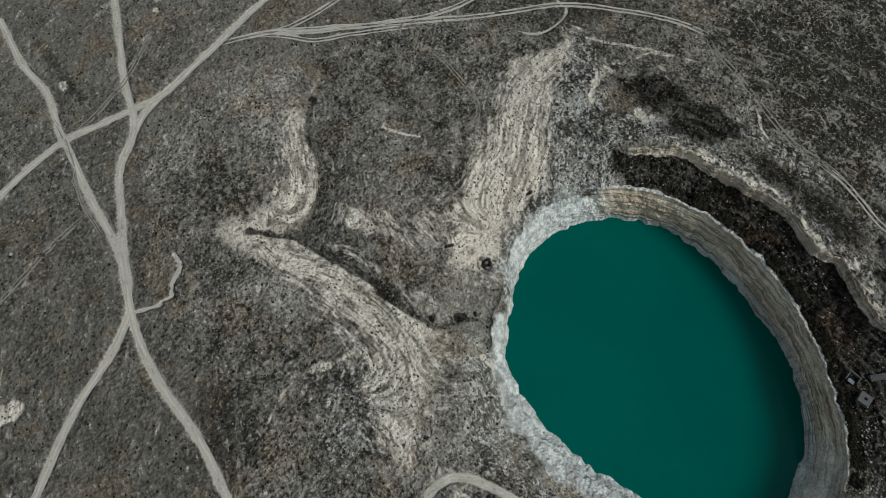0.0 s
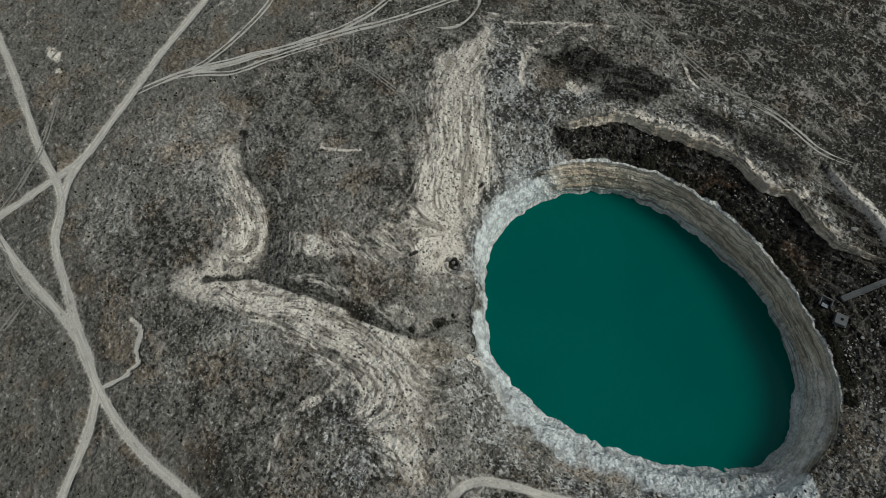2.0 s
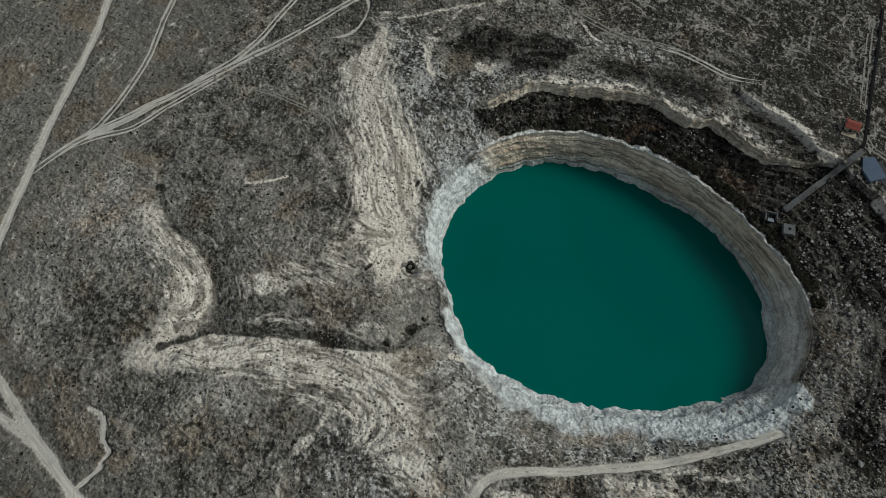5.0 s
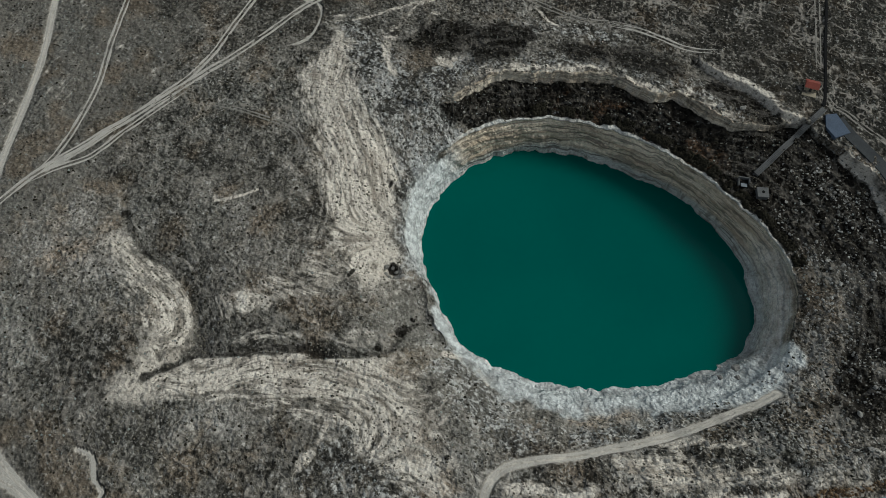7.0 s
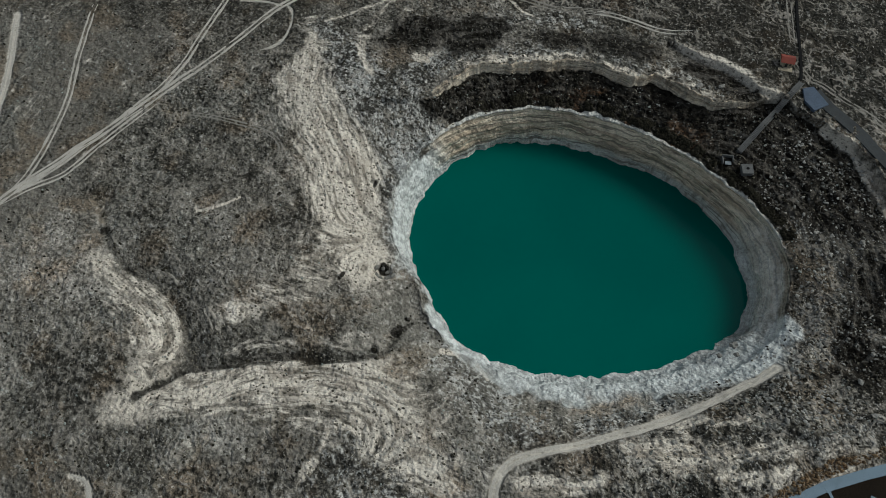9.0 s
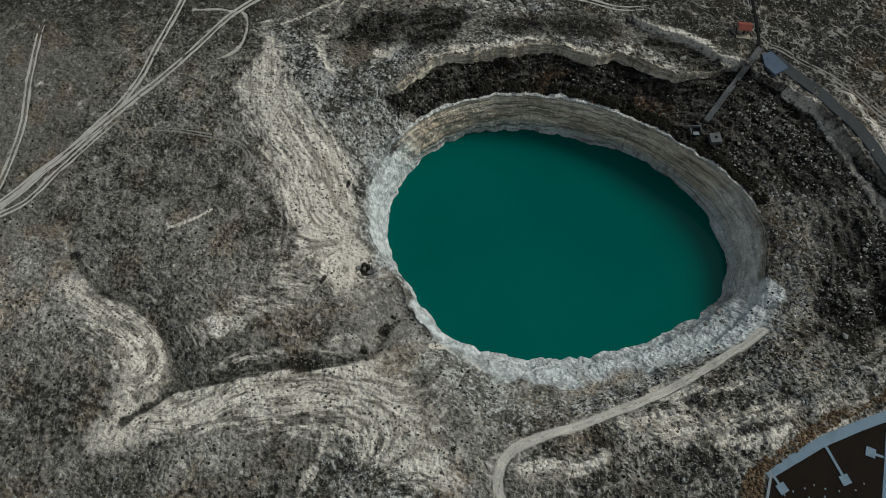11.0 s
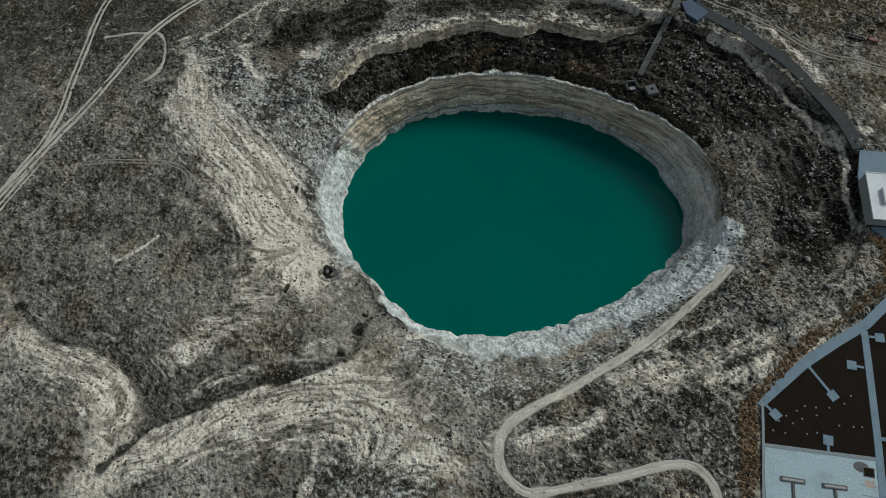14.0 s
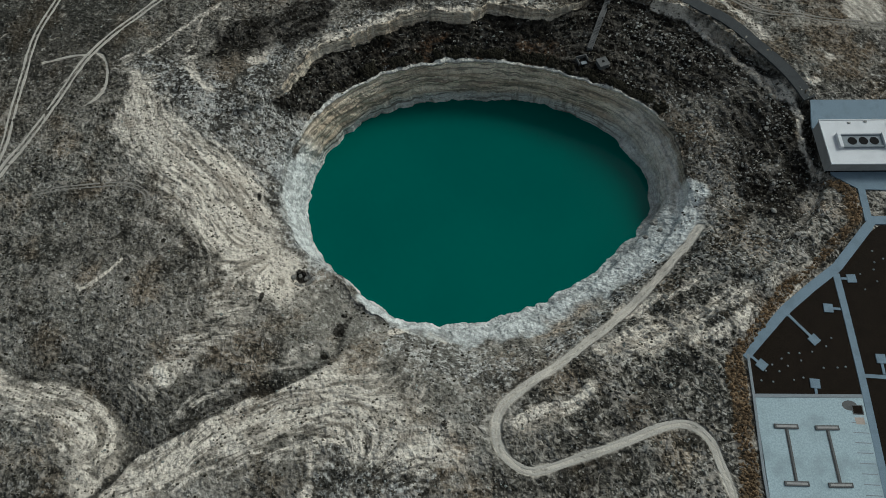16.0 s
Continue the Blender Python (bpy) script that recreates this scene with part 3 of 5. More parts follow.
class Nodes:
    """Short hands for shader nodes."""

    def __init__(self, tree):
        self.t = tree
        self.where = tree.nodes.new("ShaderNodeTexCoord").outputs["Object"]

    def put(self, socket, value):
        if isinstance(value, bpy.types.NodeSocket):
            self.t.links.new(value, socket)
        elif isinstance(value, tuple) and len(value) == 3 and socket.type == "RGBA":
            socket.default_value = (*value, 1)
        else:
            socket.default_value = value

    def noise(self, scale, detail=4, rough=0.6, vector=None, distort=0.0):
        n = self.t.nodes.new("ShaderNodeTexNoise")
        self.put(n.inputs["Vector"], vector or self.where)
        for k, v in (("Scale", scale), ("Detail", detail), ("Roughness", rough), ("Distortion", distort)):
            n.inputs[k].default_value = v
        return n.outputs["Fac"]

    def cells(self, scale, vector=None, feature="F1", out="Distance"):
        n = self.t.nodes.new("ShaderNodeTexVoronoi")
        n.feature = feature
        self.put(n.inputs["Vector"], vector or self.where)
        n.inputs["Scale"].default_value = scale
        return n.outputs[out]

    def warp(self, scale, amount):
        """The place, pushed about by noise."""
        n = self.t.nodes.new("ShaderNodeTexNoise")
        self.put(n.inputs["Vector"], self.where)
        n.inputs["Scale"].default_value, n.inputs["Detail"].default_value = scale, 3
        m = self.t.nodes.new("ShaderNodeVectorMath")
        m.operation, m.inputs[1].default_value = "MULTIPLY_ADD", (amount, amount, amount)
        self.put(m.inputs[0], n.outputs["Color"])
        self.put(m.inputs[2], self.where)
        return m.outputs[0]

    def stretch(self, sx, sy, sz, turn=0.0):
        n = self.t.nodes.new("ShaderNodeMapping")
        self.put(n.inputs["Vector"], self.where)
        n.inputs["Scale"].default_value, n.inputs["Rotation"].default_value = (sx, sy, sz), (0, 0, turn)
        return n.outputs[0]

    def range(self, v, a, b, c=0.0, d=1.0):
        n = self.t.nodes.new("ShaderNodeMapRange")
        n.interpolation_type = "SMOOTHSTEP"
        for k, w in zip(range(5), (v, a, b, c, d)):
            self.put(n.inputs[k], w)
        return n.outputs[0]

    def math(self, op, a, b=0.0, c=0.0):
        n = self.t.nodes.new("ShaderNodeMath")
        n.operation = op
        for k, w in zip(range(3), (a, b, c)):
            self.put(n.inputs[k], w)
        return n.outputs[0]

    def mix(self, f, a, b, blend="MIX"):
        n = self.t.nodes.new("ShaderNodeMix")
        n.data_type, n.blend_type = "RGBA", blend
        for k, w in ((0, f), (6, a), (7, b)):
            self.put(n.inputs[k], w)
        return n.outputs[2]

    def attribute(self, name):
        n = self.t.nodes.new("ShaderNodeAttribute")
        n.attribute_name = name
        return n.outputs["Fac"]

    def random(self):
        return self.t.nodes.new("ShaderNodeObjectInfo").outputs["Random"]

    def island(self):
        return self.t.nodes.new("ShaderNodeNewGeometry").outputs["Random Per Island"]

    def bump(self, height, deep, strength=1.0):
        n = self.t.nodes.new("ShaderNodeBump")
        n.inputs["Distance"].default_value, n.inputs["Strength"].default_value = deep, strength
        self.put(n.inputs["Height"], height)
        return n.outputs[0]


def plain(name, colour, rough=0.85, spec=0.3, grain=2.0, vary=0.25, stain=0.3, bump=0.02, metal=0.0, single=0.0):
    """A surface of one substance, with grain, stains and, between alike things, a change of tone."""
    mat, tree, b = material(name, rough, spec, metal)
    s = Nodes(tree)
    fine, broad = s.noise(grain * 4, 5, 0.7), s.noise(grain * 0.25, 4, 0.6)
    dark, light = tuple(c * (1 - vary) for c in colour), tuple(min(1, c * (1 + vary)) for c in colour)
    col = s.mix(s.range(fine, 0.3, 0.7), dark, light)
    col = s.mix(s.math("MULTIPLY", s.range(broad, 0.45, 0.7), stain), col, tuple(c * 0.55 for c in colour))
    if single:
        tone = s.math("MULTIPLY_ADD", s.island() if single < 0 else s.random(), abs(single), 1 - abs(single) / 2)
        col = s.mix(1.0, col, tone, "MULTIPLY")
    s.put(b.inputs["Base Color"], col)
    if bump:
        s.put(b.inputs["Normal"], s.bump(fine, bump))
    return mat


def ground_material():
    mat, tree, b = material("soil", 1.0, 0.03)
    s = Nodes(tree)
    pale, dark, track, chalk, stony, green, wall, brown = (s.attribute(k) for k in ("pale", "dark", "track", "chalk", "stony", "green", "wall", "brown"))
    bed, face, tone, rough, curl, grey, rust = (s.attribute(k) for k in ("bed", "face", "tone", "rough", "curl", "grey", "rust"))
    wide, mid, clump = s.noise(0.02, 5, 0.6), s.noise(0.11, 5, 0.58), s.noise(0.42, 2, 0.5)
    small, fine = s.noise(1.05, 1.5, 0.5), s.noise(2.2, 1, 0.5)
    spots = s.noise(0.95, 1, 0.5, s.stretch(1, 1, 1, 1.1))
    # layered rock
    place = s.t.nodes.new("ShaderNodeSeparateXYZ")
    s.put(place.inputs[0], s.where)

    def across(flat, steep):
        at = s.t.nodes.new("ShaderNodeCombineXYZ")
        for k, w in enumerate((s.math("MULTIPLY", place.outputs[0], flat), s.math("MULTIPLY", place.outputs[1], flat), s.math("MULTIPLY", bed, steep))):
            s.put(at.inputs[k], w)
        return at.outputs[0]

    steady = s.attribute("steady")
    layers, flecks = (s.math("MULTIPLY_ADD", s.math("SUBTRACT", v, 0.5), steady, 0.5) for v in (s.noise(1.0, 4, 0.55, across(0.05, 0.42)), s.noise(1.0, 2, 0.5, across(0.20, 0.95))))
    mottle = s.math("ADD", s.math("MULTIPLY_ADD", small, 1.2, -0.6), s.math("ADD", s.math("MULTIPLY_ADD", clump, 1.2, -0.6), s.math("MULTIPLY_ADD", mid, 1.2, -0.6)))
    break_up = s.math("ADD", s.math("MULTIPLY_ADD", small, 1.1, -0.55), s.math("MULTIPLY_ADD", clump, 1.5, -0.75))
    streak = s.math("ADD", s.math("MULTIPLY_ADD", flecks, 1.5, -0.75), s.math("ADD", s.math("MULTIPLY_ADD", layers, 1.5, -0.75), s.math("MULTIPLY_ADD", clump, 0.8, -0.4)))
    # dry grass and bare earth
    shade = s.math("MULTIPLY_ADD", s.math("MULTIPLY", mottle, rough), 1.6, tone)
    col = s.mix(s.range(shade, -0.05, 0.55), (0.030, 0.028, 0.023), (0.172, 0.158, 0.134))
    col = s.mix(s.range(shade, 0.5, 1.05), col, (0.40, 0.372, 0.325))
    col = s.mix(s.math("MULTIPLY", s.range(s.noise(0.06, 4, 0.6), 0.50, 0.64), 0.55), col, s.mix(1.0, col, (1.22, 0.98, 0.76), "MULTIPLY"))
    col = s.mix(s.math("MULTIPLY", s.range(wide, 0.45, 0.62), 0.6), col, s.mix(1.0, col, (0.95, 1.0, 1.02), "MULTIPLY"))
    col = s.mix(s.math("MULTIPLY", s.range(spots, 0.42, 0.35), s.math("MULTIPLY", rough, 0.75)), col, (0.020, 0.0185, 0.0155))
    col = s.mix(s.math("MULTIPLY", s.range(spots, 0.60, 0.68), s.math("MULTIPLY", rough, 0.7)), col, (0.36, 0.34, 0.305))
    open_land = s.math("MULTIPLY_ADD", green, -0.85, 1.0)
    col = s.mix(s.math("MULTIPLY", s.range(layers, 0.58, 0.66), s.math("MULTIPLY", open_land, 0.28)), col, (0.34, 0.31, 0.27))
    # loose blue-grey broken limestone
    gcol = s.mix(s.range(s.math("ADD", mottle, s.math("MULTIPLY_ADD", flecks, 0.8, -0.4)), -0.22, 0.26), (0.050, 0.048, 0.043), (0.46, 0.45, 0.415))
    gcol = s.mix(s.math("MULTIPLY", s.range(spots, 0.42, 0.35), 0.8), gcol, (0.028, 0.027, 0.025))
    col = s.mix(s.range(s.math("MULTIPLY_ADD", break_up, 1.1, grey), 0.25, 0.75, 0.0, 0.88), col, gcol)
    # pale layered slopes
    pcol = s.mix(s.range(layers, 0.36, 0.56), (0.33, 0.290, 0.236), (0.64, 0.578, 0.487))
    pcol = s.mix(s.math("MULTIPLY", s.range(flecks, 0.45, 0.35), 0.6), pcol, (0.16, 0.141, 0.117))
    pcol = s.mix(s.math("MULTIPLY", s.range(flecks, 0.55, 0.66), 0.65), pcol, (0.69, 0.635, 0.55))
    pcol = s.mix(s.math("MULTIPLY", s.range(spots, 0.40, 0.33), 0.6), pcol, (0.07, 0.062, 0.051))
    pcol = s.mix(s.math("MULTIPLY", s.range(mid, 0.56, 0.68), 0.45), pcol, (0.27, 0.222, 0.172))
    col = s.mix(s.range(s.math("MULTIPLY_ADD", streak, 0.8, pale), 0.16, 0.86, 0.0, 0.96), col, pcol)
    # dark scrub, with faint lines along its low steps; near black where shade is painted in
    scrub_outside_shade = s.range(dark, 1.0, 0.88, 0.1, 0.85)
    dcol = s.mix(s.range(clump, 0.40, 0.62), (0.0045, 0.0040, 0.0032), (0.018, 0.016, 0.013))
    dcol = s.mix(s.math("MULTIPLY", s.range(layers, 0.54, 0.64), s.math("MULTIPLY", scrub_outside_shade, 0.6)), dcol, (0.105, 0.096, 0.084))
    dcol = s.mix(s.math("MULTIPLY", s.range(spots, 0.57, 0.66), s.math("MULTIPLY", scrub_outside_shade, 0.5)), dcol, (0.14, 0.132, 0.116))
    dcol = s.mix(s.math("MULTIPLY", rust, s.range(small, 0.40, 0.60, 0.2, 0.85)), dcol, (0.105, 0.060, 0.032))
    col = s.mix(s.range(s.math("MULTIPLY_ADD", break_up, 0.6, dark), 0.22, 0.68, 0.0, 0.97), col, dcol)
    # bank of brown dry weeds
    bcol = s.mix(s.range(small, 0.36, 0.64), (0.040, 0.028, 0.017), (0.165, 0.115, 0.068))
    col = s.mix(s.math("MULTIPLY", brown, 0.9), col, bcol)
    # stones
    rocks = s.cells(0.6, s.warp(0.5, 3.0))
    col = s.mix(s.math("MULTIPLY", s.math("MULTIPLY", stony, s.range(rocks, 0.26, 0.18)), s.range(s.noise(0.3, 4, 0.7), 0.54, 0.64)), col, (0.352, 0.336, 0.308))
    # chalk bank
    ccol = s.mix(s.range(clump, 0.38, 0.60), (0.40, 0.412, 0.395), (0.64, 0.655, 0.63))
    ccol = s.mix(s.math("MULTIPLY", s.range(mid, 0.54, 0.66), 0.6), ccol, (0.22, 0.22, 0.21))
    ccol = s.mix(s.math("MULTIPLY", s.range(small, 0.43, 0.34), 0.3), ccol, (0.13, 0.13, 0.125))
    ccol = s.mix(s.math("MULTIPLY", s.range(layers, 0.50, 0.38), 0.35), ccol, (0.20, 0.205, 0.20))
    col = s.mix(s.math("MULTIPLY", chalk, s.range(s.math("ADD", mid, s.math("MULTIPLY", chalk, 0.45)), 0.5, 0.75)), col, ccol)
    # limestone wall in beds
    beds = s.noise(1.0, 4, 0.6, s.stretch(0.03, 0.03, 0.55))
    thin = s.noise(1.0, 3, 0.6, s.stretch(0.07, 0.07, 1.5))
    drip = s.noise(1.0, 4, 0.6, s.stretch(0.3861, 0.3861, 0.05517))
    wcol = s.mix(s.range(beds, 0.38, 0.60), (0.52, 0.415, 0.30), (0.82, 0.71, 0.55))
    height = s.t.nodes.new("ShaderNodeSeparateXYZ")
    s.put(height.inputs[0], s.where)
    low = s.range(s.math("ADD", height.outputs[2], s.math("MULTIPLY", mid, 5.0)), -20.5, -17.0, 1.0, 0.0)
    wcol = s.mix(s.math("MULTIPLY", low, 0.85), wcol, s.mix(s.range(thin, 0.4, 0.6), (0.39, 0.42, 0.395), (0.61, 0.64, 0.60)))
    wcol = s.mix(s.math("MULTIPLY", s.range(thin, 0.49, 0.40), 0.65), wcol, (0.1235, 0.1037, 0.0843))
    wcol = s.mix(s.math("MULTIPLY", s.range(drip, 0.54, 0.66), s.math("MULTIPLY_ADD", low, 0.35, 0.3)), wcol, (0.1655, 0.1435, 0.1158))
    wcol = s.mix(s.math("MULTIPLY", s.range(small, 0.46, 0.36), 0.25), wcol, (0.1435, 0.1268, 0.1048))
    col = s.mix(s.math("MAXIMUM", wall, s.math("MULTIPLY", face, s.range(drip, 0.42, 0.56, 0.45, 0.95))), col, s.mix(s.math("MULTIPLY", face, 0.08), wcol, (0.17, 0.15, 0.122)))
    # grit and tufts
    col = s.mix(1.0, col, s.range(fine, 0.36, 0.64, 0.9, 1.1), "MULTIPLY")
    # rills painted dark and low broken edges pale, as relief shading, thin and winding
    worm, worm2, worm3 = s.noise(0.20, 1.5, 0.4, None, 0.2), s.noise(0.24, 1.5, 0.4, s.stretch(1, 1, 1, 0.8), 0.25), s.noise(0.42, 1, 0.4, s.stretch(1, 1, 1, 1.9))
    ridge, ridge2, ridge3 = (s.math("ABSOLUTE", s.math("SUBTRACT", w, k)) for w, k in ((worm, 0.5), (worm2, 0.52), (worm3, 0.49)))
    calm = s.math("MULTIPLY", s.math("MULTIPLY", curl, s.math("MULTIPLY_ADD", pale, -0.65, 1.0)), s.math("SUBTRACT", 1.0, s.math("MAXIMUM", s.math("MULTIPLY", s.math("MAXIMUM", chalk, wall), 0.8), s.math("MULTIPLY", dark, 0.7))))
    col = s.mix(s.math("MULTIPLY", s.math("MULTIPLY", s.range(ridge, 0.055, 0.018), calm), s.range(clump, 0.44, 0.54, 0.0, 0.5)), col, (0.020, 0.018, 0.015))
    col = s.mix(s.math("MULTIPLY", s.math("MULTIPLY", s.range(ridge3, 0.06, 0.02), calm), s.range(spots, 0.44, 0.54, 0.0, 0.4)), col, (0.030, 0.027, 0.023))
    col = s.mix(s.math("MULTIPLY", s.math("MULTIPLY", s.range(ridge2, 0.055, 0.018), calm), s.range(mid, 0.46, 0.56, 0.05, 0.75)), col, (0.29, 0.262, 0.224))
    # wheel-worn tracks
    tcol = s.mix(s.range(s.math("ADD", track, s.math("MULTIPLY_ADD", small, 0.5, -0.25)), 0.55, 1.0), (0.33, 0.302, 0.256), (0.53, 0.487, 0.42))
    col = s.mix(s.range(s.math("ADD", track, s.math("MULTIPLY_ADD", small, 0.7, -0.35)), 0.22, 0.85), col, tcol)
    s.put(b.inputs["Base Color"], col)
    relief = s.math("ADD", s.math("MULTIPLY", s.noise(0.5, 1.5, 0.5), 0.6), s.math("ADD", s.math("MULTIPLY", small, 0.28), s.math("MULTIPLY", spots, 0.22)))
    relief = s.math("ADD", relief, s.math("MULTIPLY", s.math("MAXIMUM", wall, s.math("MULTIPLY", face, 0.7)), s.math("ADD", s.math("MULTIPLY", thin, 0.7), s.math("MULTIPLY", drip, 0.5))))
    relief = s.math("ADD", relief, s.math("MULTIPLY", calm, s.math("ADD", s.range(ridge, 0.0, 0.08, -0.12, 0.0), s.math("ADD", s.range(ridge2, 0.0, 0.08, 0.12, 0.0), s.range(ridge3, 0.0, 0.07, -0.08, 0.0)))))
    relief = s.math("MULTIPLY", relief, s.math("SUBTRACT", 1.0, s.math("MULTIPLY", track, 0.85)))
    s.put(b.inputs["Normal"], s.bump(relief, 2.0, 1.0))
    return mat


def water_material():
    mat, tree, b = material("lake_water", 0.08, 0.15)
    s = Nodes(tree)
    murk = s.noise(0.02, 4, 0.5)
    s.put(b.inputs["Base Color"], s.mix(s.range(murk, 0.3, 0.7), (0.0003, 0.0800, 0.0640), (0.0005, 0.0925, 0.0725)))
    s.put(b.inputs["Normal"], s.bump(s.noise(1.4, 4, 0.6), 0.02, 0.25))
    b.inputs["IOR"].default_value = 1.33
    return mat


SOIL, LAKE = ground_material(), water_material()


# ---------------------------------------------------------------- ground: one sheet from the lake bed to the horizon
def grid_mesh(name, points, closed, mat):
    """A mesh from rows of points (rows, columns, 3), the columns closed into rings or not."""
    rows, cols = points.shape[:2]
    i = np.arange(rows - 1)[:, None] * cols
    j = np.arange(cols if closed else cols - 1)[None, :]
    k = (j + 1) % cols
    quads = np.stack([i + j, i + cols + j, i + cols + k, i + k], -1).reshape(-1, 4)
    me = bpy.data.meshes.new(name)
    me.vertices.add(rows * cols)
    me.vertices.foreach_set("co", points.reshape(-1).astype(np.float32))
    me.loops.add(quads.size)
    me.loops.foreach_set("vertex_index", quads.reshape(-1).astype(np.int32))
    me.polygons.add(len(quads))
    me.polygons.foreach_set("loop_start", np.arange(0, quads.size, 4, dtype=np.int32))
    me.polygons.foreach_set("use_smooth", np.ones(len(quads), bool))
    me.update(calc_edges=True)
    me.materials.append(mat)
    return me


SPOKES = 1900
ang = np.linspace(-math.pi, math.pi, SPOKES, endpoint=False)
shore, brink, brink_z = table("shore_smooth", ang), table("brink_smooth", ang), table("brink_z", ang)
brink = np.maximum(brink, shore + 0.7)
shore_edge, brink_edge = table("shore", ang) - shore, table("brink", ang) - brink
WALL_ROWS = 44
radii, heights, wallness = [], [], []
for k in range(WALL_ROWS):
    v = k / (WALL_ROWS - 1)                         # 0 at the lake bed's edge, 1 at the brink
    z = (WATER_Z - 3) + v * (brink_z - WATER_Z + 3)
    up = np.clip((z - WATER_Z) / (brink_z - WATER_Z), -0.3, 1)
    # beds of unlike hardness stand forward and back; the shore has a low shelf
    px, py = 60 * np.cos(ang), 60 * np.sin(ang)
    bed = 0.9 * fbm(px * 0.25, z * 1.4 + 0 * px, 2.2, 3, 51) + 1.1 * fbm(px + 7, py + z * 0.6, 6, 4, 52) + 0.5 * fbm(px, py + 3 * z, 1.6, 3, 53)
    steep = np.clip((brink - shore) / 6, 0, 1)
    shape = up * 0.75 + 0.25 * smooth(0.0, 1.0, up) + 0.10 * steep * np.sin(up * 9)
    hollow = 0.9 * np.exp(-(((up - 0.90) / 0.05) ** 2)) * np.clip(1.6 - (brink - shore) / 5, 0, 1)
    radii.append(shore + (brink - shore) * np.where(up < 0, up * 0.6, shape) + bed * np.clip(4 * up * (1 - up), 0, 1) + hollow + shore_edge * np.clip(1 - np.abs(up), 0, 1) ** 3 + brink_edge * np.clip(up, 0, 1) ** 5)
    heights.append(z)
    gdeg = np.degrees(ang)
    wallness.append(np.clip(1.6 - (brink - shore) / 6.5, 0, 1) * smooth(-24, 6, gdeg) * (1 - smooth(158, 172, gdeg)) * (1 - smooth(0.95, 1.0, v)))
FAR = 262.0
ledge = np.maximum(table("ledge", ang), brink + brink_edge + 6)
steps = [brink + brink_edge + (ledge - 0.45 - brink - brink_edge) * k / 72 for k in range(1, 73)]
steps += [ledge - 0.45 + 2.05 * k / 9 for k in range(1, 10)]
steps += [ledge + 1.6 + (FAR - ledge - 1.6) * (0.8 * k / 285 + 0.2 * (k / 285) ** 2) for k in range(1, 286)]
for row in steps:
    radii.append(row)
    heights.append(None), wallness.append(np.zeros(SPOKES))
for far in (280, 330, 450, 800, 1600, 3500):
    radii.append(np.full(SPOKES, float(far)))
    heights.append(None), wallness.append(np.zeros(SPOKES))
radii, wallness = np.array(radii), np.array(wallness)
gx, gy = CX + radii * np.cos(ang), CY + radii * np.sin(ang)
soil = masks(gx, gy)
gz = ground_z(gx.ravel(), gy.ravel(), {k: v.ravel() for k, v in soil.items()}).reshape(gx.shape)
for k in range(WALL_ROWS):
    gz[k] = heights[k] + (0.25 * fbm(gx[k], gy[k], 1.5, 3, 61) if 3 < k < WALL_ROWS - 1 else 0)
# the brink's raised lip blends into the land outside it
ground = tagged(new("ground", grid_mesh("ground", np.stack([gx, gy, gz], -1), True, SOIL)), "dry stony grassland with pale eroded slopes round a sinkhole", "ground", kind="structure")
bed_level = strata(gx, gy, base_z(gx, gy))
bed_level[:WALL_ROWS] = gz[:WALL_ROWS]
slope_out = np.gradient(bed_level, axis=0) / np.maximum(np.gradient(radii, axis=0), 0.05)
slope_round = np.gradient(bed_level, axis=1) / (radii * 2 * math.pi / SPOKES)
steady = 1 - smooth(1.15, 1.9, np.convolve(np.hypot(slope_out, slope_round).ravel(), np.ones(9) / 9, "same").reshape(radii.shape))
for key, value in (*soil.items(), ("wall", wallness), ("bed", bed_level), ("steady", steady)):
    ground.data.attributes.new(key, "FLOAT", "POINT").data.foreach_set("value", np.ascontiguousarray(value.reshape(-1), np.float32))


def build_water():
    bm = bmesh.new()
    bmesh.ops.create_circle(bm, cap_ends=True, segments=180, radius=75)
    me = bpy.data.meshes.new("water")
    bm.to_mesh(me), bm.free()
    me.materials.append(LAKE)
    ob = tagged(new("water", me), "still opaque teal-green lake water filling the sinkhole", "water", kind="structure")
    ob.location = (CX, CY, WATER_Z)
    bed = bmesh.new()
    bmesh.ops.create_circle(bed, cap_ends=True, segments=120, radius=75)
    me = bpy.data.meshes.new("lake_bed")
    bed.to_mesh(me), bed.free()
    me.materials.append(SOIL)
    tagged(new("lake_bed", me), "muddy bed under the lake", "ground", kind="structure").location = (CX, CY, WATER_Z - 2.6)


build_water()

# ---------------------------------------------------------------- building helpers
def finish(bm, name, mat, smooth_faces=False):
    bmesh.ops.recalc_face_normals(bm, faces=bm.faces)
    me = bpy.data.meshes.new(name)
    bm.to_mesh(me), bm.free()
    me.materials.append(mat)
    if smooth_faces:
        me.polygons.foreach_set("use_smooth", np.ones(len(me.polygons), bool))
    return me


def part(name, bm, mat, parent, label="", smooth_faces=False):
    """Links a bmesh as one mesh object under a thing or a part."""
    ob = new(name, finish(bm, name, mat, smooth_faces))
    ob.parent = parent
    return tagged(ob, label)


def thing(name, label, category, place=(0, 0, 0), turn=0.0, group="", kind=""):
    """An empty at the base of a thing with parts."""
    ob = tagged(new(name), label, category, group, kind)
    ob.matrix_basis = pose(*place, 0, 0, turn)
    return ob


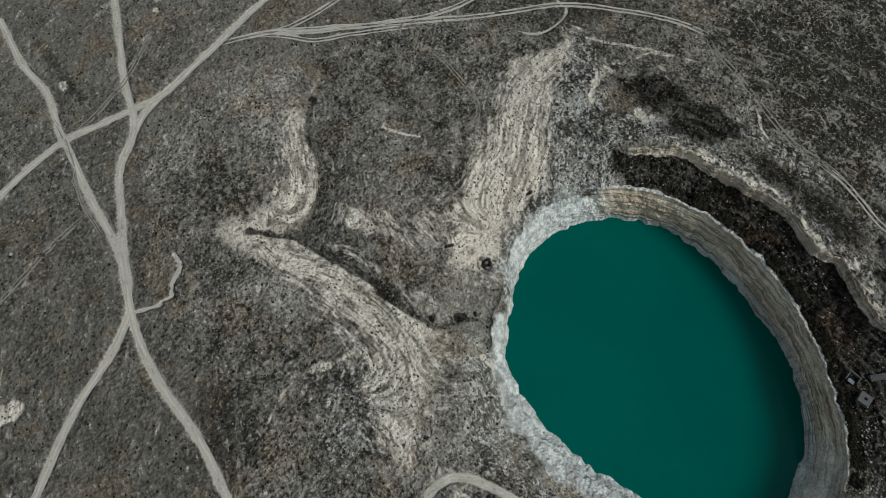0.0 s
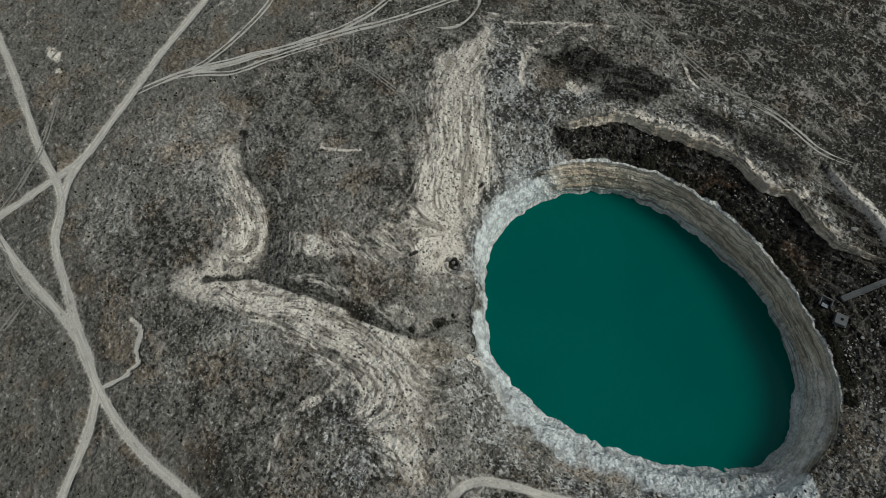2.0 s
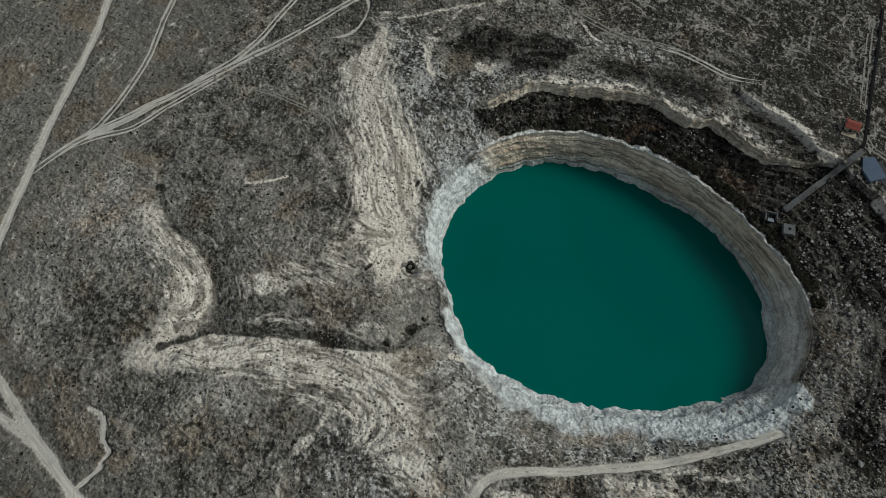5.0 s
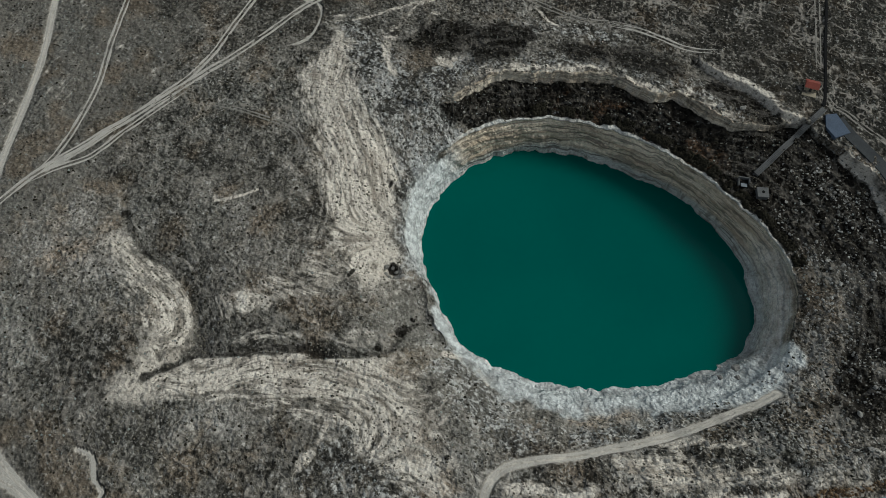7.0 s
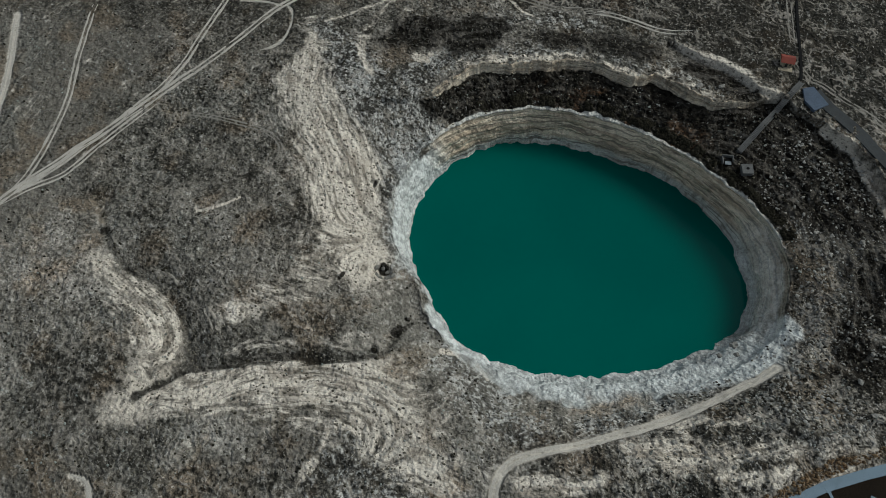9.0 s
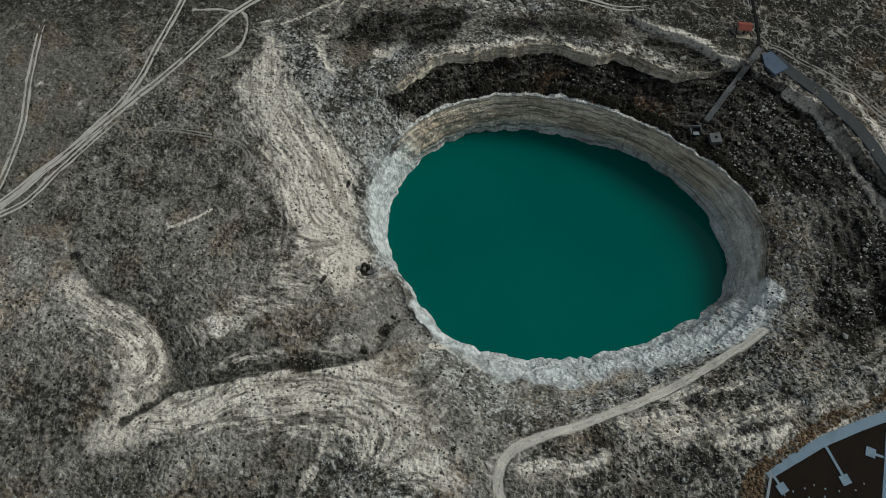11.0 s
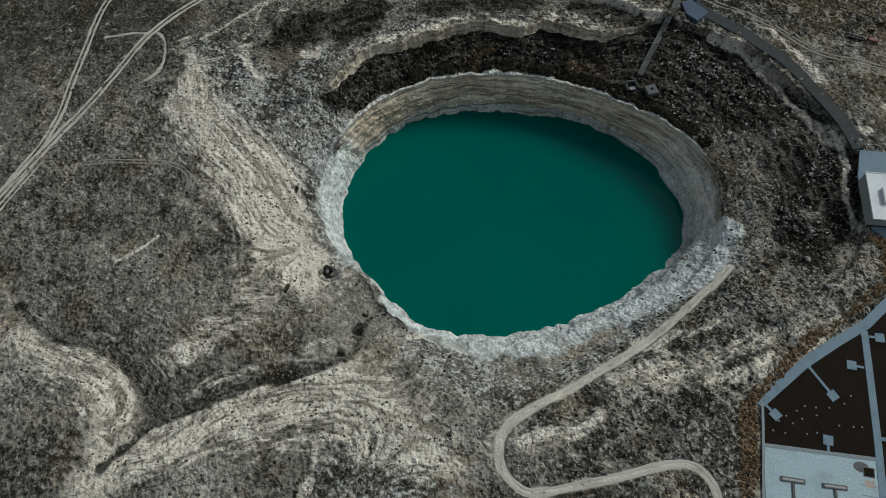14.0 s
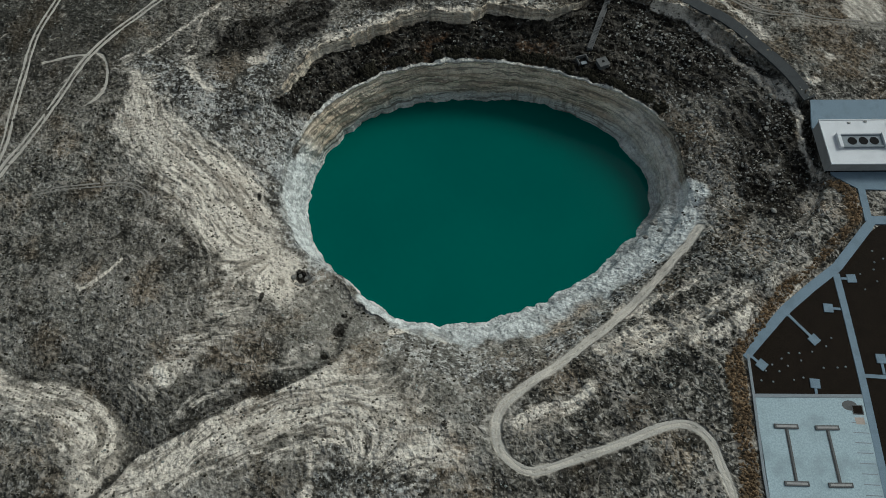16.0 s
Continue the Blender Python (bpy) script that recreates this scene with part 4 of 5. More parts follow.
def box(x0, x1, y0, y1, z0, z1, bevel=0.04, bm=None):
    bm = bm or bmesh.new()
    m = Matrix.Translation(((x0 + x1) / 2, (y0 + y1) / 2, (z0 + z1) / 2)) @ Matrix.Diagonal((x1 - x0, y1 - y0, z1 - z0, 1))
    made = bmesh.ops.create_cube(bm, size=1, matrix=m)
    if bevel:
        edges = {e for v in made["verts"] for e in v.link_edges}
        bmesh.ops.bevel(bm, geom=list(edges), offset=bevel, segments=2, affect="EDGES", profile=0.5)
    return bm


def slab(corners, z0, z1, bevel=0.05, bm=None):
    """A flat piece with the outline given."""
    bm = bm or bmesh.new()
    vs = [bm.verts.new((x, y, z1)) for x, y in corners]
    f = bm.faces.new(vs)
    out = bmesh.ops.extrude_face_region(bm, geom=[f])
    bmesh.ops.translate(bm, vec=(0, 0, z0 - z1), verts=[v for v in out["geom"] if isinstance(v, bmesh.types.BMVert)])
    return bm


def ribbon(points, width, top, thick, step=2.0, wobble=0.0, drape=False, bm=None, straight=False):
    """A band along a line; drape: its height follows the land, top above it."""
    bm = bm or bmesh.new()
    p = np.array(points, float) if straight else curve(points, step) if len(points) > 2 else np.array([np.array(points[0]) + (np.array(points[1]) - points[0]) * s for s in np.linspace(0, 1, max(2, int(np.hypot(*np.subtract(points[1], points[0])) / step)))])
    d = np.gradient(p, axis=0)
    n = np.stack([-d[:, 1], d[:, 0]], -1) / np.linalg.norm(d, axis=1)[:, None]
    w = width / 2 * (1 + wobble * fbm(p[:, 0], p[:, 1], 4, 3, 5))[:, None]
    a, c = p + n * w, p - n * w
    if drape:
        z = np.max([ground_z(q[:, 0], q[:, 1]) for q in (p, a, c)], 0) + top
        z = np.convolve(np.r_[z[:1], z[:1], z, z[-1:], z[-1:]], np.ones(5) / 5, "valid")
    else:
        z = np.full(len(p), float(top))
    rows = [[bm.verts.new((*q, h)) for q, h in zip((l, l, r, r), (k - thick, k, k, k - thick))] for l, r, k in zip(a, c, z)]
    for r0, r1 in zip(rows, rows[1:]):
        for i in range(3):
            bm.faces.new((r0[i], r0[i + 1], r1[i + 1], r1[i]))
    for r in (rows[0], rows[-1]):
        bm.faces.new(r)
    return bm


def drum(radius, z0, z1, place=(0, 0), sides=24, top=None, bm=None):
    bm = bm or bmesh.new()
    bmesh.ops.create_cone(bm, cap_ends=True, segments=sides, radius1=radius, radius2=radius if top is None else top, depth=z1 - z0, matrix=Matrix.Translation((*place, (z0 + z1) / 2)))
    return bm


def structure(name, bm, mat, label, category):
    return tagged(new(name, finish(bm, name, mat)), label, category, kind="structure")


def height(x, y):
    return float(ground_z(x, y)[0])


PAVING = plain("pale_paving", (0.15, 0.205, 0.25), 0.8, 0.3, 1.2, 0.18, 0.35)
CONCRETE = plain("concrete_yard", (0.32, 0.40, 0.425), 0.8, 0.3, 0.55, 0.2, 0.5)
KERB = plain("kerb_concrete", (0.2025, 0.225, 0.24), 0.85, 0.3, 1.5, 0.2, 0.3)
GREY_CONCRETE = plain("grey_concrete", (0.10, 0.10, 0.097), 0.85, 0.3, 1.5, 0.25, 0.5)
ROOF_WHITE = plain("white_roof_membrane", (0.585, 0.5925, 0.6), 0.7, 0.3, 0.8, 0.06, 0.18)
FACADE = plain("grey_render", (0.3, 0.2925, 0.2775), 0.85, 0.3, 1.0, 0.15, 0.3)
GLASS_DARK = plain("dark_glazing", (0.015, 0.01875, 0.0225), 0.1, 0.5, 1.0, 0.1, 0.0, 0)
ASPHALT = plain("asphalt", (0.043, 0.046, 0.047), 0.9, 0.25, 1.0, 0.25, 0.5)
BLUE_PAVING = plain("blue_grey_paving", (0.06375, 0.08625, 0.1237), 0.8, 0.3, 1.0, 0.2, 0.4)
BED_SOIL = plain("planting_soil", (0.0125, 0.0088, 0.0058), 0.95, 0.1, 1.2, 0.5, 0.5, 0.1)
STONE = plain("limestone", (0.2025, 0.195, 0.1762), 0.9, 0.2, 1.5, 0.3, 0.4, 0.06, single=0.6)
RUBBLE = plain("rubble_limestone", (0.20, 0.196, 0.18), 0.9, 0.2, 1.5, 0.3, 0.3, 0.0, single=-1.4)
STONES = plain("loose_limestone", (0.19, 0.2025, 0.1837), 0.9, 0.2, 1.5, 0.3, 0.3, 0.0, single=-0.9)
SCRUB = plain("scrub_leaves", (0.020, 0.018, 0.012), 0.9, 0.1, 1.5, 0.4, 0.4, 0.0, single=-0.9)
DRY_GRASS = plain("dry_grass", (0.1125, 0.1013, 0.07875), 0.9, 0.1, 1.5, 0.35, 0.3, 0.0, single=-0.9)
BROWN_WEED = plain("brown_weed", (0.17, 0.115, 0.066), 0.9, 0.1, 1.5, 0.35, 0.3, 0.0, single=-0.9)
RED_ROOF = plain("red_roof", (0.195, 0.04125, 0.02625), 0.7, 0.3, 1.5, 0.2, 0.3)
BEIGE_WALL = plain("beige_plaster", (0.315, 0.27, 0.195), 0.85, 0.3, 1.5, 0.2, 0.3)
BLACK = plain("matte_black", (0.006, 0.006, 0.006), 0.8, 0.1, 2.0, 0.3, 0.2)
RED_PAINT = plain("faded_red_paint", (0.15, 0.04125, 0.04875), 0.6, 0.4, 2.0, 0.25, 0.3)
RUT = plain("worn_earth", (0.43, 0.40, 0.35), 0.95, 0.1, 0.8, 0.22, 0.45, 0.02)
FAINT_RUT = plain("faint_rut_earth", (0.23, 0.213, 0.185), 0.95, 0.1, 0.8, 0.22, 0.45, 0.02)
BARK = plain("bark", (0.0525, 0.04125, 0.03), 0.9, 0.1, 3.0, 0.3, 0.3)


# ---------------------------------------------------------------- paved grounds beside the sinkhole
def build_grounds():
    structure("pavement", ribbon([(83.2, -34.3), (96.0, -20.3)], 2.6, 0.0, 0.6, bm=ribbon([(95.4, -20.9), (104, -13.4), (112.5, -6.6), (123.6, 6.6), (125.6, 8.9), (145, 9.8), (175, 11)], 2.7, 0.006, 0.6, straight=True)), PAVING, "blue-grey concrete walk along the garden edge", "pavement")
    structure("pavement", slab([(94.2, -20.6), (96.6, -17.9), (98.6, -19.6), (96.2, -22.3)], -0.5, 0.014), PAVING, "square landing of the concrete walk", "pavement")
    structure("pavement", ribbon([(111.7, -8.8), (112.1, -18.6), (112.4, -28), (112.7, -39), (112.8, -50), (112.8, -61), (113, -120)], 1.9, 0.0, 0.6), PAVING, "straight concrete walk between two planting beds", "pavement")
    structure("pavement", ribbon([(112.4, -37.8), (175, -39.0)], 1.0, 0.01, 0.6), PAVING, "narrow concrete walk across the planting bed", "pavement")
    structure("pavement", ribbon([(124.4, 19.5), (124.3, 8.6)], 2.1, 0.012, 0.6), PAVING, "short concrete walk from terrace to garden", "pavement")
    structure("pavement", slab([(115.2, 51.8), (175, 55), (175, 20.4), (123.7, 19.2), (116.6, 23.8), (113.9, 41.8)], -0.6, 0.02), PAVING, "blue-grey paved terrace round the flat-roofed building", "pavement")
    structure("kerb", ribbon([(84.2, -33.6), (84.2, -44.2), (84.0, -66), (85.0, -80), (86, -120)], 0.7, 0.05, 0.6), KERB, "pale concrete kerb at the edge of the yard", "kerb")
    structure("kerb", ribbon([(83.9, -44.6), (111.7, -43.3)], 0.9, 0.09, 0.6), KERB, "pale concrete kerb between planting bed and yard", "kerb")
    structure("yard", slab([(84.4, -44.9), (111.7, -43.6), (111.8, -54), (111.9, -120), (85, -120)], -0.5, -0.02), CONCRETE, "pale bluish concrete yard with stained patches", "yard")
    for k, outline in enumerate(([(84.5, -44.3), (84.5, -34.8), (96.4, -21.2), (104.2, -14.4), (110.7, -9.2), (111.4, -28), (111.7, -43.0)],
                                 [(112.8, -8.2), (123.4, 4.6), (127, 7.2), (175, 9.2), (175, -38.5), (113.7, -37.3), (113.4, -28)],
                                 [(113.7, -38.3), (175, -39.5), (175, -120), (114.1, -120), (113.8, -54), (113.8, -44)])):
        structure("planting_bed", slab(outline, -0.6, -0.12), BED_SOIL, "bare dark brown soil of a planting bed", "planting bed")
    # bay lines on the yard's edge
    for k in range(9):
        structure("bay_line", ribbon([(107.6, -50.2 - 2.5 * k), (111.5, -50.2 - 2.5 * k)], 0.22, -0.012, 0.01), KERB, "worn grey bay line painted on the yard", "road marking")
    structure("bay_line", drum(1, -0.016, -0.010, sides=32), GREY_CONCRETE, "round grey patch of fresh mortar on the yard", "patch").matrix_basis = Matrix.Translation((108.0, -45.9, 0)) @ Matrix.Diagonal((1.9, 1.3, 1, 1))
    structure("patch", slab([(108.6, -48.9), (111.0, -48.8), (111.0, -50.6), (108.8, -50.6)], -0.02, -0.010), plain("brown_stain", (0.36, 0.30, 0.25), 0.9), "brownish stained patch on the concrete yard", "patch")
    # low pit with a timber-dark floor
    pit = thing("inspection_pit", "square open pit with a rough dark floor in the yard", "pit", (109.8, -46.9, 0))
    part("rim", box(-1.4, 1.4, 1.0, 1.25, -0.02, 0.06, bm=box(-1.4, 1.4, -1.25, -1.0, -0.02, 0.06, bm=box(-1.4, -1.15, -1.0, 1.0, -0.02, 0.06, bm=box(1.15, 1.4, -1.0, 1.0, -0.02, 0.06)))), GREY_CONCRETE, pit)
    part("floor", box(-1.15, 1.15, -1.0, 1.0, -0.03, 0.0, 0), BED_SOIL, pit)


def build_pads():
    """Square seats of concrete with a short way to the walk."""
    def pad(x, y, turn, stem, wide=0.7):
        ob = thing("resting_pad", "square pale concrete pad with a short stem on dark soil", "concrete pad", (x, y, -0.12), turn, "concrete pads in the beds")
        part("platform", box(-1.25, 1.25, -1.25, 1.25, 0, 0.28), PAVING, ob)
        part("stem", box(1.25, 1.25 + stem, -wide / 2, wide / 2, 0, 0.2), PAVING, ob)
    pad(87.4, -36.3, 138, 2.2)
    pad(102.2, -28.6, 130, 7.5, 0.75)
    pad(100.3, -40.6, -92, 1.8)
    pad(115.6, -10.1, 183, 1.6)
    pad(107.6, -19.3, -2, 2.0)
    pad(118.6, -33.0, -90, 3.0)
    stone = bmesh.new()
    bmesh.ops.create_icosphere(stone, subdivisions=2, radius=0.27, matrix=Matrix.Diagonal((1, 1, 0.7, 1)))
    first = None
    for x, y in ((86.7, -40.5), (92.8, -34.3), (94.9, -32.7), (97.7, -32.6), (101.1, -32.0), (105, -30.3), (106.8, -27.9), (88.2, -37.8), (90.1, -36.1), (91.7, -37.8), (94.1, -36.2), (97.8, -34.6),
                 (89.7, -40.7), (95.1, -39.9), (97.6, -39.2), (103.3, -36.3), (106.9, -36), (109, -35.7), (123.1, -1.2), (123, -4.7), (122.3, -7), (125.7, -3.5), (118.3, -8.6), (122.5, -10.6), (118.7, -13.2)):
        if first is None:
            first = tagged(new("garden_stone", finish(stone, "garden_stone", KERB, True)), "small round pale stone on dark soil", "stone", "round stones in the beds")
            first.matrix_basis = pose(x, y, -0.02)
        else:
            copy_thing(first, pose(x, y, -0.02))


def build_footings():
    """Two long footings with a bar at each end."""
    ob = thing("footing", "low I-shaped concrete footing, dark inside its rim, in the yard", "footing", (91.3, -59, -0.02), 1.5, "I-shaped footings in the yard")
    part("stem", box(-0.2, 0.2, -6.6, 6.6, 0, 0.3, bm=box(-0.42, -0.2, -6.6, 6.6, 0, 0.16, bm=box(0.2, 0.42, -6.6, 6.6, 0, 0.16))), GREY_CONCRETE, ob)
    for y in (-6.9, 6.9):
        part("end_bar", box(-3.0, 3.0, y - 0.6, y + 0.6, 0, 0.34, 0.12), GREY_CONCRETE, ob)
        part("groove", box(-2.5, 2.5, y - 0.25, y + 0.25, 0.30, 0.36, 0.02), FACADE, ob)
    copy_thing(ob, pose(101.6, -58.8, -0.02, 0, 0, 3.0))


def build_house():
    house = thing("building", "flat-roofed single-storey building with white roof and grey walls", "building", (114.6, 24.5, 0), 3.4)
    L, D, H = 58.0, 16.1, 4.4
    part("wall", box(0.3, L, 0.3, D - 0.3, -0.4, H, 0), FACADE, house)
    part("roof", box(0.0, L + 0.3, 0.0, D, H - 0.25, H + 0.02, 0.03), ROOF_WHITE, house, "white flat roof deck")
    for x0, x1, y0, y1 in ((0, L, 0, 0.25), (0, L, D - 0.25, D), (0, 0.25, 0.25, D - 0.25)):
        part("parapet", box(x0, x1, y0, y1, H + 0.02, H + 0.22, 0.03), ROOF_WHITE, house)
    # black strip in place of the shade along the south wall's foot
    part("shade_strip", box(0.25, L, 0.22, 0.3, -0.4, 0.5, 0.0), BLACK, house, "dark strip for the shade at the wall's foot")
    unit = part("skylight_box", box(4.0, 17.5, 5.6, 6.0, H, H + 0.9, 0.03, box(4.0, 17.5, 9.9, 10.3, H, H + 0.9, 0.03, box(4.6, 17.5, 6.0, 9.9, H, H + 0.5, 0.02))), KERB, house, "low pale box with round dark openings on the roof")
    part("end_wall", box(3.6, 4.6, 5.4, 10.5, H, H + 1.25, 0.04), ROOF_WHITE, unit)
    # closed black discs stand for the shaded insides of the openings
    for x in (7.9, 11.2, 14.4):
        part("opening_disc", drum(1.35, H + 0.45, H + 0.56, (x, 7.95)), BLACK, unit, "black disc for the dark inside a round opening")
    part("end_wall", box(16.9, 17.9, 5.4, 10.5, H, H + 1.25, 0.04), ROOF_WHITE, unit)
    for x, y in ((8.5, 14.6), (13.5, 15.0), (20, 14.2)):
        part("roof_vent", box(x, x + 0.8, y, y + 0.5, H, H + 0.35), FACADE, house)


def build_hut():
    hut = thing("kiosk", "small beige hut with a red pitched roof beside the path", "hut", (51.3, 112.0, height(51.3, 112.0) - 0.15), 12)
    hut.scale = (0.84, 0.8, 0.9)
    part("wall", box(-2.3, 2.3, -1.9, 1.9, -0.3, 2.4, 0.03), BEIGE_WALL, hut)
    roof = bmesh.new()
    v = [roof.verts.new(p) for p in ((-2.8, -2.4, 2.3), (2.8, -2.4, 2.3), (2.8, 2.4, 2.3), (-2.8, 2.4, 2.3), (-2.8, 0, 3.4), (2.8, 0, 3.4))]
    for f in ((0, 1, 5, 4), (2, 3, 4, 5), (0, 4, 3), (1, 2, 5), (3, 2, 1, 0)):
        roof.faces.new([v[i] for i in f])
    part("roof", roof, RED_ROOF, hut, "faded red pitched roof")
    part("door", box(-0.5, 0.5, -1.96, -1.88, -0.2, 1.9, 0.02), GLASS_DARK, hut)
    part("window", box(1.1, 1.9, -1.96, -1.88, 0.9, 1.7, 0.02), GLASS_DARK, hut)
    part("porch", box(-2.8, 2.8, -4.4, -1.95, -0.4, 0.12), BEIGE_WALL, hut, "pale beige porch slab")


def build_road():
    structure("road", ribbon(ROAD_LINE, 4.2, 0.22, 0.6, 1.5, 0.04, True), ASPHALT, "narrow dark asphalt road along the brink", "road")
    structure("plaza", slab([(59.3, 103.9), (62.3, 106.2), (68.6, 101.0), (64.9, 96.5), (61.0, 99.2)], -1.2, 0.35), BLUE_PAVING, "small blue-grey paved lookout", "plaza")
    structure("low_wall", ribbon([(39.5, 168), (44, 154), (51, 131), (57.2, 110.5), (57.6, 107)], 0.9, 0.35, 1.0, 2.0, 0.1, True), BLACK, "long low dark wall beside the path", "wall")
    # steps down to the terrace
    stair = thing("stairway", "long straight grey stairway with side kerbs down the crater slope", "stairs")
    top, low = np.array([58.3, 106.2]), np.array([47.9, 75.0])
    n = 62
    way = (low - top) / n
    side = np.array([-way[1], way[0]]) / np.linalg.norm(way)
    zs = ground_z(top[0] + way[0] * np.arange(n + 1), top[1] + way[1] * np.arange(n + 1))
    zs = np.convolve(np.r_[[zs[0]] * 6, zs, [zs[-1]] * 6], np.ones(13) / 13, "valid") + 0.65
    zs[0] = 0.3
    for k in range(n):
        a, b = top + way * k, top + way * (k + 1)
        part("step", slab([tuple(a + side * 0.62), tuple(b + side * 0.62), tuple(b - side * 0.62), tuple(a - side * 0.62)], zs[k] - 1.6, zs[k]), GREY_CONCRETE, stair)
    for s in (-0.78, 0.78):
        bm = bmesh.new()
        rows = [[bm.verts.new((*(top + way * k + side * (s + d)), zs[min(k, n)] + h)) for d, h in ((-0.15, -0.8), (-0.15, 0.3), (0.15, 0.3), (0.15, -0.8))] for k in range(n + 1)]
        for r0, r1 in zip(rows, rows[1:]):
            for i in range(3):
                bm.faces.new((r0[i], r0[i + 1], r1[i + 1], r1[i]))
        bm.faces.new(rows[0]), bm.faces.new(rows[-1])
        part("side_kerb", bm, GREY_CONCRETE, stair)
    # square tank, its hatch hole drawn as a black disc, and a ruined shed beside it
    z = height(52.2, 69.4)
    tank = thing("water_tank", "square pale concrete tank on the terrace, its round hatch hole a black disc", "tank", (52.2, 69.4, z - 0.3), 25)
    part("body", box(-1.7, 1.7, -1.7, 1.7, 0, 1.7, 0.06), GREY_CONCRETE, tank)
    part("cover", box(-1.85, 1.85, -1.85, 1.85, 1.7, 1.9, 0.04), GREY_CONCRETE, tank)
    # flat black disc for the shade in the cover's round hole
    part("hatch", drum(0.5, 1.9, 1.97, (0.1, 0.1)), BLACK, tank)
    z = height(45.6, 70.6)
    ruin = thing("ruined_shed", "roofless broken stone shed with fallen slabs", "ruin", (45.6, 70.6, z - 0.4), 20)
    for x0, x1, y0, y1, h in ((-1.9, 1.9, 1.3, 1.7, 1.6), (-1.9, -1.5, -1.5, 1.3, 1.2), (1.5, 1.9, -0.4, 1.3, 1.5)):
        part("wall", box(x0, x1, y0, y1, 0, h, 0.08), GREY_CONCRETE, ruin)
    part("fallen_slab", box(-0.9, 1.1, -1.6, -0.3, 0.45, 0.65, 0.04), KERB, ruin)
    part("floor", box(-1.5, 1.5, -1.5, 1.3, 0.1, 0.4, 0.03), BLACK, ruin)


def build_machines():
    z = height(117.5, 98.6)
    cart = thing("flat_trailer", "long dark trailer with a slatted bed parked on bare earth", "trailer", (117.4, 98.5, z), -13)
    part("chassis", box(-3.2, 3.2, -0.15, 0.15, 0.5, 0.7, 0.03), BLACK, cart)
    for k in range(4):
        part("slat", box(-3.1, 2.6, -0.95 + 0.5 * k, -0.65 + 0.5 * k, 0.7, 0.82, 0.02), (BLACK, GREY_CONCRETE)[k % 2], cart)
    for x in (-1.6, 1.6):
        for y in (-0.9, 0.9):
            w = part("wheel", drum(0.42, -0.12, 0.12, sides=18), BLACK, cart)
            w.matrix_basis = pose(x, y, 0.42, 90, 0, 0)
    z = height(122.3, 97.6)
    red = thing("seed_drill", "faded red farm implement with hopper and wheels", "farm implement", (122.6, 97.5, z), -10)
    part("hopper", box(-1.5, 1.4, -0.8, 0.5, 0.6, 1.4, 0.2), RED_PAINT, red)
    part("frame", box(-1.6, 1.6, 0.7, 0.95, 0.5, 0.65, 0.03), BLACK, red)
    part("drawbar", box(-0.1, 0.1, 0.9, 2.2, 0.45, 0.6, 0.03), BLACK, red)
    for x in (-1.65, 1.65):
        w = part("wheel", drum(0.55, -0.12, 0.12, sides=18), BLACK, red)
        w.matrix_basis = pose(x, 0, 0.55, 0, 90, 0)


def build_tracks():
    """The two bright wheel ruts of every well-worn track."""
    for line, half, apart in TRACK_LINES:
        gauge, thick = (apart * 0.42, 0.16 + 0.26 * half) if apart else (0.72, 0.36) if half > 1.4 else (0, half * 0.8)
        d = np.gradient(line, axis=0)
        n = np.stack([-d[:, 1], d[:, 0]], -1) / np.linalg.norm(d, axis=1)[:, None]
        bm = bmesh.new()
        for side in (-gauge, gauge) if gauge else (0,):
            mid = line + n * (side + 0.2 * fbm(line[:, 0], line[:, 1], 9, 3, 91))[:, None]
            wide = (thick * (1 + 0.9 * fbm(line[:, 0], line[:, 1], 4, 3, 92 + int(side > 0))))[:, None]
            k = np.arange(len(line))
            wide = wide * np.clip(np.minimum(k, k[::-1]) / 6.0 + 0.12, 0, 1)[:, None]
            a, c = mid + n * wide, mid - n * wide
            z = np.max([ground_z(q[:, 0], q[:, 1]) for q in (a, mid, c)], 0)
            z = np.convolve(np.r_[z[:1], z, z[-1:]], np.ones(3) / 3, "valid") + 0.06
            rows = [[bm.verts.new((*q, h)) for q, h in zip((l, l, r, r), (k - 0.3, k, k, k - 0.3))] for l, r, k in zip(a, c, z)]
            for r0, r1 in zip(rows, rows[1:]):
                for i in range(3):
                    bm.faces.new((r0[i], r0[i + 1], r1[i + 1], r1[i]))
        structure("dirt_track", bm, FAINT_RUT if 0 < half < 0.42 else RUT, "pale worn wheel ruts of a dirt track", "dirt track")


build_tracks()
build_grounds()
build_pads()
build_footings()
build_house()
build_hut()
build_road()
build_machines()


# ---------------------------------------------------------------- boulders and shrubs
def lump(seed, radius, rough, squash, sides=2):
    bm = bmesh.new()
    bmesh.ops.create_icosphere(bm, subdivisions=sides, radius=radius)
    for v in bm.verts:
        k = 1 + rough * noise.noise(v.co * 1.3 / radius + Vector((seed * 7.1, 0, 0))) + 0.5 * rough * noise.noise(v.co * 3 / radius + Vector((0, seed * 3.3, 0)))
        v.co *= k
        v.co.z *= squash
    return bm


